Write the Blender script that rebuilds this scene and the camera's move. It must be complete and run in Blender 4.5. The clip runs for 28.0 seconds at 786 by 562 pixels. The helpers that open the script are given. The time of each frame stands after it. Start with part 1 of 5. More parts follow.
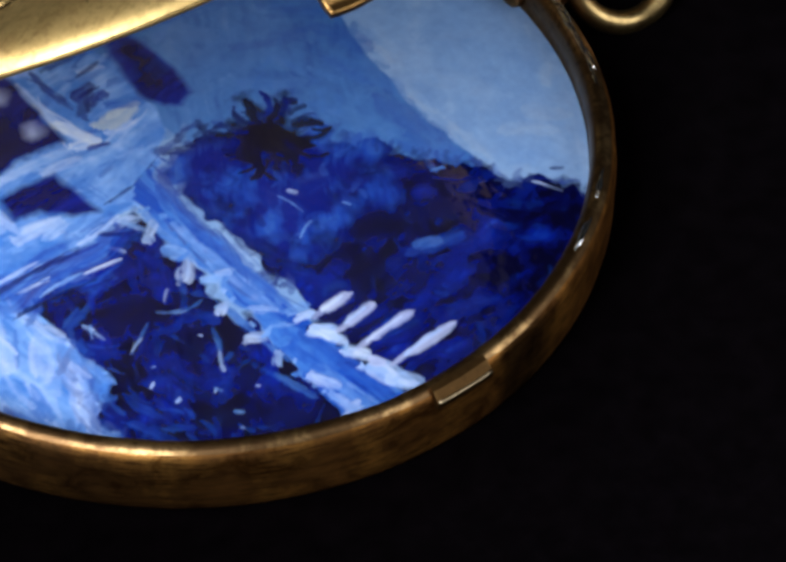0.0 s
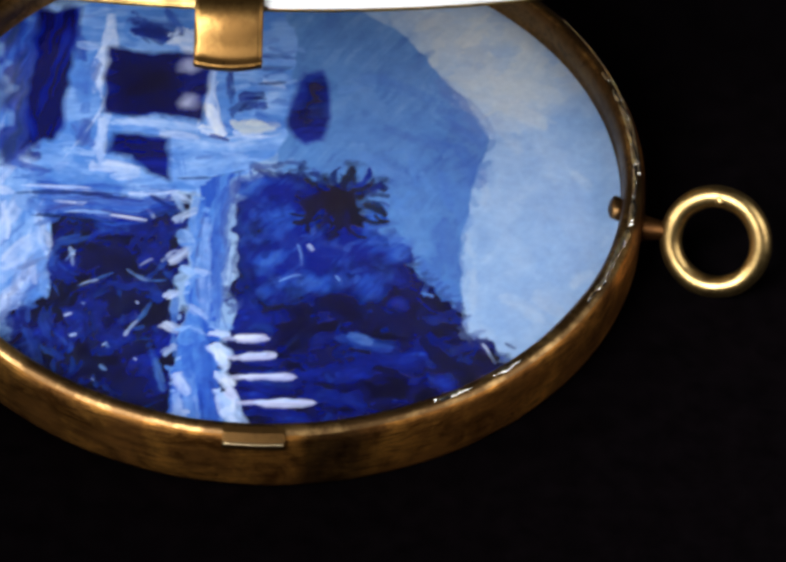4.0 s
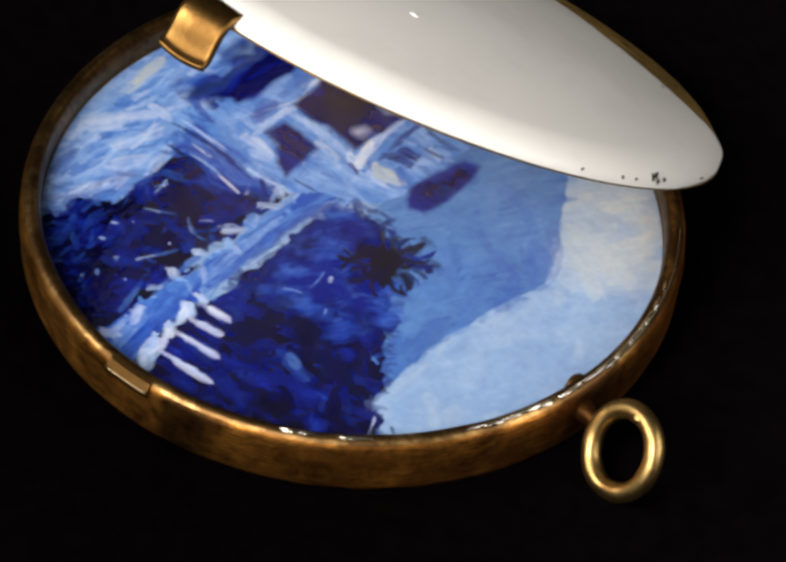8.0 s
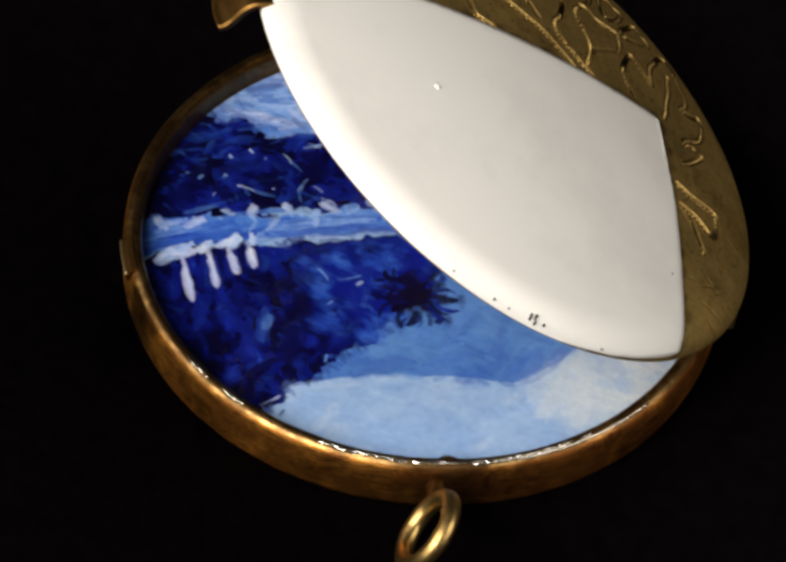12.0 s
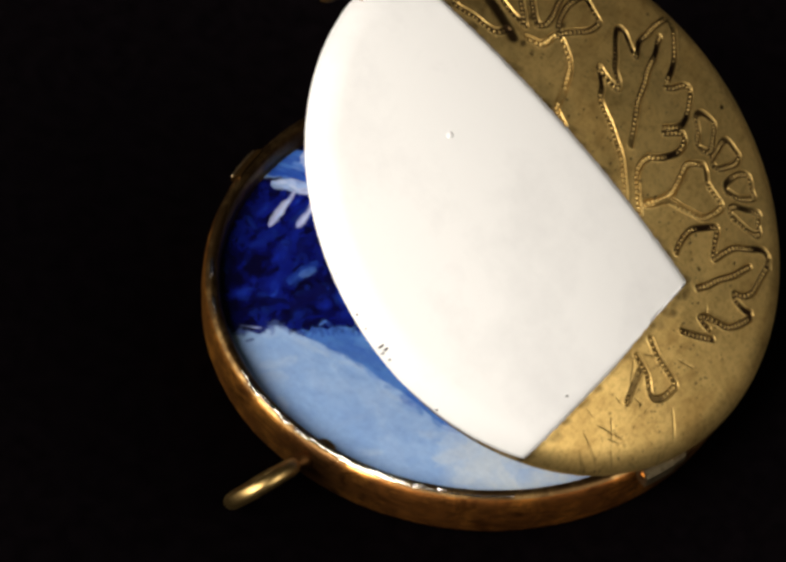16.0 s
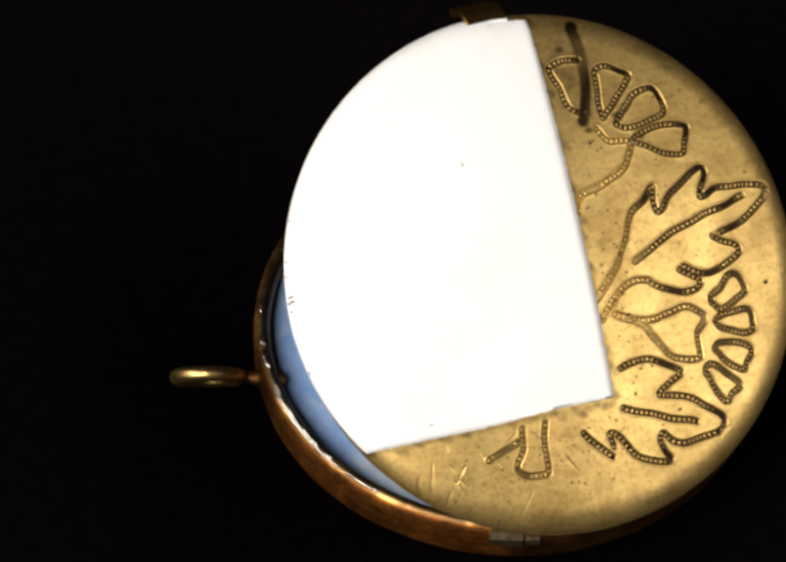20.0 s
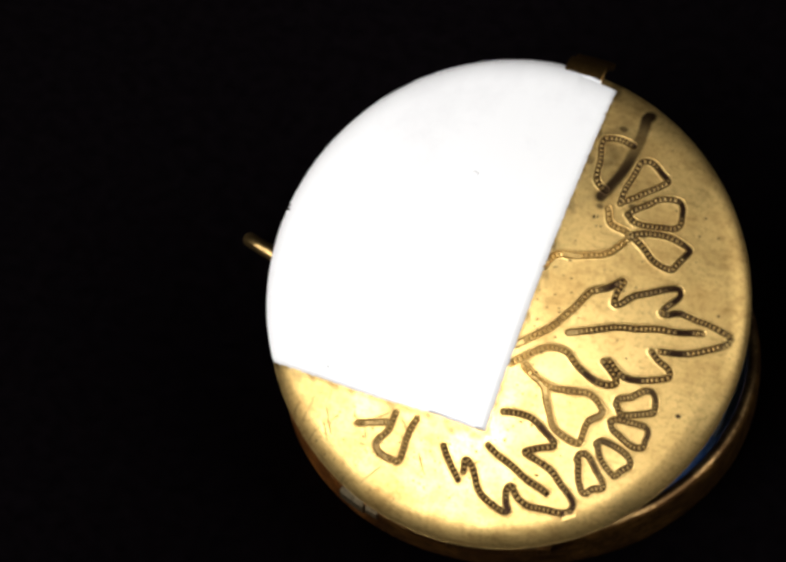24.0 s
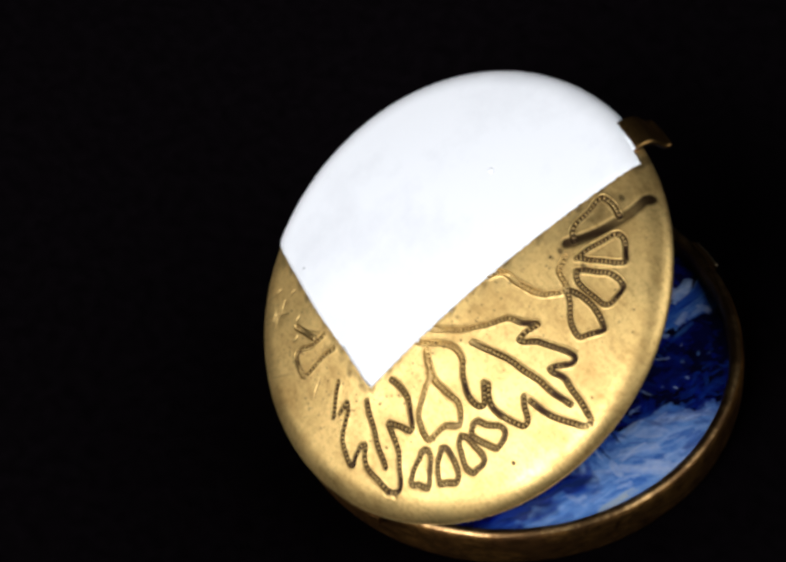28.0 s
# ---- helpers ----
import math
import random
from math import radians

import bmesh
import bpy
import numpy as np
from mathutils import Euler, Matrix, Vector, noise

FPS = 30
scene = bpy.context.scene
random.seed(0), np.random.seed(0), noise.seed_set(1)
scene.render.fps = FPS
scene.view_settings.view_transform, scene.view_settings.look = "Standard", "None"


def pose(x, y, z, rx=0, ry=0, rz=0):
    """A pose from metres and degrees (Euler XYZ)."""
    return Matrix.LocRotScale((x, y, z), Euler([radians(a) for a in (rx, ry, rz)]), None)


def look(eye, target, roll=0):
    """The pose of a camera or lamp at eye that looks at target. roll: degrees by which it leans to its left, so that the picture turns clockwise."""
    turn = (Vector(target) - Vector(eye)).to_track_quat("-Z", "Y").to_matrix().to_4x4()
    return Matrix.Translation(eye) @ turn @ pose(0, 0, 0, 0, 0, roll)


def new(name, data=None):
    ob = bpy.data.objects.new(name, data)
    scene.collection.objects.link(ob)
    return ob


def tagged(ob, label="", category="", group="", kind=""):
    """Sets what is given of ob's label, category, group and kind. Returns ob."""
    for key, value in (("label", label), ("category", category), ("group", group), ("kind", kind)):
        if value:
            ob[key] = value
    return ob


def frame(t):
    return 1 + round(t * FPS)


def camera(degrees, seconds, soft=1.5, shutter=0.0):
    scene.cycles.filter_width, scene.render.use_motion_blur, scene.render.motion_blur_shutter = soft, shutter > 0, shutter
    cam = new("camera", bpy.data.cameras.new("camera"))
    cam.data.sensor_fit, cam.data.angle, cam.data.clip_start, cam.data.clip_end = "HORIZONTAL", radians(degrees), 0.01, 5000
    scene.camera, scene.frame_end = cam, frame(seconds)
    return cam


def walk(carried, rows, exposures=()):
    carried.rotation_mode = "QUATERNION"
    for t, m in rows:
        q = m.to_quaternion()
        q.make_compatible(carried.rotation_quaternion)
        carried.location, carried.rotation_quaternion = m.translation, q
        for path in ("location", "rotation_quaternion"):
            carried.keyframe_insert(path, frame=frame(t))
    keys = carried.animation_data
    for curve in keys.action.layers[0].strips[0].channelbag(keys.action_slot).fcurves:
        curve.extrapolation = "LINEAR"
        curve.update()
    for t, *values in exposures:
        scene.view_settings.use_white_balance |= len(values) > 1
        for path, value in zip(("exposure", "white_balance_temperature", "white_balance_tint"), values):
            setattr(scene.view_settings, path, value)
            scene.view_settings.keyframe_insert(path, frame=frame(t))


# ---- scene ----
MM = 0.001

# ---- camera and its walk ----
cam = camera(9.8, 28.0, soft=3.4)
walk(cam, [
    (0, pose(0.00000, -0.15316, 0.15794, 42.912, 0.080, -3.687)),
    (1, pose(0.00000, -0.15876, 0.16216, 43.247, -0.319, -2.977)),
    (2, pose(0.00000, -0.16456, 0.16626, 43.642, -0.698, -2.256)),
    (3, pose(0.00000, -0.17104, 0.17049, 44.138, -1.086, -1.483)),
    (4, pose(0.00000, -0.17775, 0.17473, 44.641, -1.541, -0.644)),
    (5, pose(0.00000, -0.18408, 0.17914, 45.029, -2.135, 0.288)),
    (6, pose(0.00000, -0.18987, 0.18443, 45.170, -2.822, 1.321)),
    (7, pose(0.00000, -0.19477, 0.19101, 44.952, -3.547, 2.392)),
    (8, pose(0.00000, -0.19847, 0.19860, 44.431, -4.093, 3.355)),
    (9, pose(0.00000, -0.20123, 0.20668, 43.716, -4.432, 4.137)),
    (10, pose(0.00000, -0.20347, 0.21497, 42.951, -4.609, 4.774)),
    (11, pose(0.00000, -0.20499, 0.22283, 42.189, -4.727, 5.381)),
    (12, pose(0.00000, -0.20690, 0.23041, 41.569, -4.708, 5.806)),
    (13, pose(0.00000, -0.20929, 0.23826, 41.041, -4.568, 6.094)),
    (14, pose(0.00000, -0.21171, 0.24627, 40.530, -4.501, 6.398)),
    (15, pose(0.00000, -0.21396, 0.25412, 40.065, -4.403, 6.639)),
    (16, pose(0.00000, -0.21594, 0.26159, 39.620, -4.248, 6.765)),
    (17, pose(0.00000, -0.21778, 0.26837, 39.283, -3.888, 6.602)),
    (18, pose(0.00000, -0.22000, 0.27490, 39.078, -3.300, 6.113)),
    (19, pose(0.00000, -0.22291, 0.28173, 38.950, -2.546, 5.385)),
    (20, pose(0.00000, -0.22653, 0.28873, 38.884, -1.738, 4.526)),
    (21, pose(0.00000, -0.23012, 0.29514, 38.872, -0.848, 3.521)),
    (22, pose(0.00000, -0.23348, 0.30082, 38.874, 0.092, 2.422)),
    (23, pose(0.00000, -0.23666, 0.30566, 38.894, 1.019, 1.284)),
    (24, pose(0.00000, -0.23982, 0.30977, 38.935, 1.880, 0.206)),
    (25, pose(0.00000, -0.24292, 0.31310, 39.033, 2.604, -0.726)),
    (26, pose(0.00000, -0.24624, 0.31567, 39.188, 3.174, -1.480)),
    (27, pose(0.00000, -0.24932, 0.31733, 39.374, 3.666, -2.131)),
    (28, pose(0.00000, -0.25195, 0.31804, 39.581, 4.096, -2.725)),
], [(0, 0.06, 5620, 10), (3, 0.17, 5980, 10), (6, 0.17, 6550, 10), (8, 0.1, 6900, 10), (11, 0.05, 7150, 10), (15, 0.0, 7050, 10), (17, 0.07, 6950, 10),
    (19, 0.03, 6850, 10), (21, -0.06, 6700, 10), (25, -0.29, 6130, 10), (28, -0.20, 5860, 10)])
TURN = (
    (0, -324.95), (1, -334.33), (2, -343.82), (3, -353.25), (4, -362.50), (5, -371.61), (6, -380.35),
    (7, -388.96), (8, -397.66), (9, -406.74), (10, -416.19), (11, -425.90), (12, -435.76), (13, -445.68),
    (14, -455.57), (15, -465.31), (16, -474.63), (17, -483.70), (18, -493.52), (19, -504.23), (20, -515.17),
    (21, -526.36), (22, -537.66), (23, -549.12), (24, -560.41), (25, -571.24), (26, -581.89), (27, -592.20),
    (28, -602.36))

# ---- world, light and exposure ----
world = bpy.data.worlds.new("dark_studio")
scene.world = world
world.use_nodes = True
world.node_tree.nodes["Background"].inputs["Color"].default_value = (0.9, 0.95, 1.0, 1)
world.node_tree.nodes["Background"].inputs["Strength"].default_value = 0.004


def area_lamp(name, eye, target, size, watts, colour):
    data = bpy.data.lights.new(name, "AREA")
    data.shape, data.size, data.energy, data.color = "DISK", size, watts, colour
    ob = new(name, data)
    ob.matrix_world = look(eye, target)
    return ob


area_lamp("key_lamp", (-0.160, -0.220, 0.242), (0, 0, 0.006), 0.22, 1.68, (1.0, 0.98, 0.955))
# side and left fills: unseen, added to light brass the key leaves dark
area_lamp("side_fill", (0.223, -0.095, 0.182), (0, 0, 0.006), 0.24, 0.42, (1.0, 0.98, 0.95))
area_lamp("left_fill", (-0.252, -0.035, 0.165), (0, 0, 0.006), 0.14, 0.39, (1.0, 0.96, 0.92))

# ---- materials ----


def nodes_of(name):
    m = bpy.data.materials.new(name)
    m.use_nodes = True
    return m, m.node_tree.nodes, m.node_tree.links, m.node_tree.nodes["Principled BSDF"]


def noise_node(n, l, scale, detail=4.0, rough=0.6, stretch=None, distortion=0.0):
    co = n.new("ShaderNodeTexCoord")
    mp = n.new("ShaderNodeMapping")
    mp.inputs["Scale"].default_value = stretch or (1, 1, 1)
    l.new(co.outputs["Object"], mp.inputs["Vector"])
    t = n.new("ShaderNodeTexNoise")
    t.inputs["Scale"].default_value, t.inputs["Detail"].default_value = scale, detail
    t.inputs["Roughness"].default_value, t.inputs["Distortion"].default_value = rough, distortion
    l.new(mp.outputs["Vector"], t.inputs["Vector"])
    return t.outputs["Fac"]


def ramp_node(n, l, fac, stops):
    r = n.new("ShaderNodeValToRGB")
    e = r.color_ramp.elements
    while len(e) < len(stops):
        e.new(0.5)
    for k, (p, c) in enumerate(stops):
        e[k].position, e[k].color = p, (*c, 1)
    l.new(fac, r.inputs["Fac"])
    return r.outputs["Color"]


def mix_node(n, l, fac, a, b, mode="MIX"):
    m = n.new("ShaderNodeMix")
    m.data_type, m.blend_type = "RGBA", mode
    for sock, v in ((m.inputs[0], fac), (m.inputs[6], a), (m.inputs[7], b)):
        if isinstance(v, (int, float)):
            sock.default_value = v
        elif isinstance(v, tuple):
            sock.default_value = (*v, 1)
        else:
            l.new(v, sock)
    return m.outputs[2]


def bump_node(n, l, height, strength, distance):
    b = n.new("ShaderNodeBump")
    b.inputs["Strength"].default_value, b.inputs["Distance"].default_value = strength, distance
    l.new(height, b.inputs["Height"])
    return b.outputs["Normal"]


def brass(name, light, dark, rough, tarnish=0.5, scratch=(1, 1, 1), patina_shade=False, bump=0.12, metal=1.0, blotch=(0.36, 0.6), copper=False, streak=0.6, mottle=0.0):
    m, n, l, p = nodes_of(name)
    big = noise_node(n, l, 260, 5, 0.62)
    small = noise_node(n, l, 2600, 3, 0.6, scratch)
    pits = noise_node(n, l, 1500, 2, 0.5)
    col = ramp_node(n, l, big, ((blotch[0], tuple(a * (1 - tarnish) + b * tarnish for a, b in zip(light, dark))), (blotch[1], light)))
    col = mix_node(n, l, ramp_node(n, l, small, ((0.34, (streak,) * 3), (0.52, (0, 0, 0)))), col, dark)
    spots = ramp_node(n, l, pits, ((0.21, (1, 1, 1)), (0.25, (0, 0, 0))))
    col = mix_node(n, l, spots, col, tuple(0.25 * c for c in dark))
    if mottle:
        # broad uneven tarnish and cloudy handling marks
        cloud = noise_node(n, l, 120, 6, 0.68, distortion=1.2)
        col = mix_node(n, l, mottle, col, ramp_node(n, l, cloud, ((0.34, (0.50, 0.43, 0.34)), (0.50, (0.92, 0.92, 0.92)), (0.66, (1.06, 1.06, 1.10)))), "MULTIPLY")
        rub = noise_node(n, l, 900, 4, 0.7, (0.35, 1.4, 1), 0.6)
        col = mix_node(n, l, mottle, col, ramp_node(n, l, rub, ((0.36, (0.72, 0.66, 0.58)), (0.52, (1, 1, 1)))), "MULTIPLY")
    if copper:
        # cleaned to copper between ring and hinge, dull brown from the catch to the ring
        co, sep = n.new("ShaderNodeTexCoord"), n.new("ShaderNodeSeparateXYZ")
        l.new(co.outputs["Object"], sep.inputs[0])
        turn = n.new("ShaderNodeMath")
        turn.operation = "ARCTAN2"
        l.new(sep.outputs[1], turn.inputs[0])
        l.new(sep.outputs[0], turn.inputs[1])
        span = n.new("ShaderNodeMapRange")
        span.inputs["From Min"].default_value, span.inputs["From Max"].default_value = -math.pi, math.pi
        l.new(turn.outputs[0], span.inputs["Value"])
        worn = ramp_node(n, l, span.outputs[0], ((0.0, (0.72, 0.68, 0.60)), (0.11, (0.66, 0.60, 0.50)), (0.20, (1.45, 1.25, 0.88)), (0.268, (1.55, 1.28, 0.85)), (0.274, (0.36, 0.33, 0.30)), (0.292, (0.45, 0.40, 0.34)), (0.31, (1.75, 1.42, 0.92)), (0.37, (1.70, 1.34, 0.88)), (0.44, (1.35, 1.05, 0.78)), (0.49, (0.55, 0.48, 0.46)), (0.54, (1.75, 1.30, 0.95)), (0.67, (1.75, 1.20, 0.85)), (0.71, (0.60, 0.50, 0.44)), (1.0, (0.70, 0.66, 0.60))))
        col = mix_node(n, l, 1.0, col, worn, "MULTIPLY")
        grime = noise_node(n, l, 330, 5, 0.7, (1, 1, 1.6), 1.5)
        col = mix_node(n, l, 1.0, col, ramp_node(n, l, grime, ((0.34, (0.42, 0.36, 0.30)), (0.48, (0.95, 0.95, 0.95)), (0.64, (1.25, 1.2, 1.1)))), "MULTIPLY")
    if patina_shade:
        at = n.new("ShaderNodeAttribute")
        at.attribute_name = "patina_shade"
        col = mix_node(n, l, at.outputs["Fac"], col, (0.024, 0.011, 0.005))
    l.new(col, p.inputs["Base Color"])
    p.inputs["Metallic"].default_value = metal
    l.new(ramp_node(n, l, big, ((0.3, (rough * 1.25,) * 3), (0.7, (rough * 0.85,) * 3))), p.inputs["Roughness"])
    l.new(bump_node(n, l, mix_node(n, l, 0.5, small, big), bump, 0.00006), p.inputs["Normal"])
    return m


BRASS_CASE = brass("aged_brass_case", (0.53, 0.285, 0.078), (0.10, 0.048, 0.018), 0.42, 0.85, (0.25, 0.25, 3), bump=0.35, metal=0.95, blotch=(0.46, 0.66), copper=True, streak=0.95)
BRASS_LID = brass("engraved_brass", (0.80, 0.55, 0.195), (0.48, 0.30, 0.095), 0.43, 0.45, patina_shade=True, metal=0.92, bump=0.2, mottle=0.5)
BRASS_LIP = brass("worn_rim_brass", (0.54, 0.33, 0.13), (0.10, 0.052, 0.02), 0.36, 0.92, (1, 1, 1), bump=0.6, blotch=(0.47, 0.62))
BRASS_DARK = brass("dark_brass", (0.22, 0.12, 0.045), (0.06, 0.032, 0.013), 0.40, 0.6)
BRASS_INNER = brass("inner_brass", (0.70, 0.46, 0.16), (0.38, 0.21, 0.07), 0.32, 0.4)
BRASS_TAB = brass("polished_brass", (0.38, 0.215, 0.065), (0.14, 0.07, 0.02), 0.34, 0.85)
BRASS_RING = brass("ring_brass", (0.54, 0.37, 0.14), (0.26, 0.15, 0.055), 0.34, 0.5)
BRASS_CATCH = brass("dull_catch_brass", (0.24, 0.128, 0.038), (0.07, 0.036, 0.012), 0.42, 0.85, blotch=(0.42, 0.62))
SOLDER_GLINT = brass("silver_solder_glint", (0.90, 0.86, 0.78), (0.6, 0.5, 0.4), 0.2, 0.3)


SOLDER_DULL = brass("pale_brass", (0.62, 0.50, 0.30), (0.26, 0.17, 0.08), 0.36, 0.6)


def white_enamel():
    m, n, l, p = nodes_of("white_enamel")
    big = noise_node(n, l, 105, 6, 0.62)
    fine = noise_node(n, l, 900, 3, 0.5)
    l.new(ramp_node(n, l, big, ((0.30, (0.70, 0.69, 0.685)), (0.50, (0.785, 0.775, 0.765)))), p.inputs["Base Color"])
    p.inputs["Roughness"].default_value = 0.38
    l.new(bump_node(n, l, fine, 0.05, 0.00005), p.inputs["Normal"])
    return m


WHITE = white_enamel()


def plain(name, colour, rough, spec=0.5):
    m, n, l, p = nodes_of(name)
    f = noise_node(n, l, 700, 4, 0.6)
    l.new(ramp_node(n, l, f, ((0.3, tuple(0.7 * c for c in colour)), (0.7, tuple(1.3 * c for c in colour)))), p.inputs["Base Color"])
    p.inputs["Roughness"].default_value, p.inputs["Specular IOR Level"].default_value = rough, spec
    return m


BLACK_CLOTH = plain("black_velvet", (0.0020, 0.0014, 0.0018), 1.0, 0.0)
BLACK_EDGE = plain("dark_plate_edge", (0.02, 0.018, 0.016), 0.5)
CHIP = plain("dark_chip", (0.03, 0.025, 0.02), 0.6, 0.2)

# ---- mesh helpers; lengths in millimetres ----


def mesh_of(name, verts, faces, smooth=True):
    me = bpy.data.meshes.new(name)
    me.from_pydata([tuple(c * MM for c in v) for v in verts], [], faces)
    me.update()
    bm = bmesh.new()
    bm.from_mesh(me)
    bmesh.ops.recalc_face_normals(bm, faces=bm.faces)
    bm.to_mesh(me)
    bm.free()
    if smooth:
        me.polygons.foreach_set("use_smooth", [True] * len(me.polygons))
    return me


def part(name, me, material, parent, label="", kind=""):
    ob = new(name, me)
    me.materials.append(material)
    ob.parent = parent
    return tagged(ob, label, "", "", kind)


def lathe(name, profile, segments, closed=True, wobble=0.0, seed=0.0):
    """A ring swept round z from (r, z) pairs."""
    verts, faces, k = [], [], len(profile)
    for i in range(segments):
        a = 2 * math.pi * i / segments
        for j, (r, z) in enumerate(profile):
            d = wobble * noise.noise((3 * math.cos(a) + seed, 3 * math.sin(a), j * 0.4)) if wobble else 0
            d2 = wobble * noise.noise((9 * math.cos(a) + seed, 9 * math.sin(a), 5 + j * 0.4)) if wobble else 0
            verts.append(((r + d) * math.cos(a), (r + d) * math.sin(a), z + 0.7 * d2))
    for i in range(segments):
        b = (i + 1) % segments
        for j in range(k if closed else k - 1):
            c = (j + 1) % k
            faces.append((i * k + j, b * k + j, b * k + c, i * k + c))
    return mesh_of(name, verts, faces)


def tube(name, points, radius, sides=16, squash=1.0):
    """A round bar along a line of points, with closed, slightly rounded ends."""
    pts = [Vector(q) for q in points]
    verts, faces, rings = [], [], []
    for i, q in enumerate(pts):
        d = (pts[min(i + 1, len(pts) - 1)] - pts[max(i - 1, 0)]).normalized()
        s = d.orthogonal().normalized()
        t = d.cross(s)
        r = radius[i] if isinstance(radius, (list, tuple)) else radius
        rings.append(len(verts))
        for k in range(sides):
            a = 2 * math.pi * k / sides
            verts.append(tuple(q + r * (math.cos(a) * s + squash * math.sin(a) * t)))
    for i in range(len(pts) - 1):
        for k in range(sides):
            m = (k + 1) % sides
            faces.append((rings[i] + k, rings[i] + m, rings[i + 1] + m, rings[i + 1] + k))
    faces.append(tuple(range(sides)))
    faces.append(tuple(rings[-1] + k for k in range(sides)))
    return mesh_of(name, verts, faces)


def blob(name, centre, size, seed, rough=0.25):
    """A small uneven lump."""
    bm = bmesh.new()
    bmesh.ops.create_icosphere(bm, subdivisions=3, radius=1)
    for v in bm.verts:
        k = 1 + rough * noise.noise(v.co * 1.7 + Vector((seed, 0, 0)))
        v.co = Vector((centre[0] + v.co.x * size[0] * k, centre[1] + v.co.y * size[1] * k, centre[2] + v.co.z * size[2] * k)) * MM
    me = bpy.data.meshes.new(name)
    bm.to_mesh(me)
    bm.free()
    me.polygons.foreach_set("use_smooth", [True] * len(me.polygons))
    return me


# ---- the setting ----
table = new("table_top", mesh_of("table_top", [(x, y, z) for z in (-38, -18) for x, y in ((-900, -900), (900, -900), (900, 900), (-900, 900))],
            [(0, 1, 2, 3), (4, 5, 6, 7), (0, 1, 5, 4), (1, 2, 6, 5), (2, 3, 7, 6), (3, 0, 4, 7)], False))
table.data.materials.append(BLACK_CLOTH)
tagged(table, "wide table top covered in deep black velvet", "table", kind="structure")

turntable = tagged(new("turntable"), "low round black turntable slowly turning under a locket", "turntable")
part("platter", lathe("platter", [(0.5, -8), (118, -8), (120, -7), (120, -1.2), (118.8, 0), (0.5, 0)], 96), BLACK_CLOTH, turntable)
part("foot", lathe("foot", [(0.5, -18), (70, -18), (70, -8.2), (0.5, -8.2)], 64), BLACK_CLOTH, turntable)

# ---- the locket ----
locket = tagged(new("locket"), "half-open round brass locket with a white and engraved lid", "locket")

PLATE, INNER = 2.08, 18.97


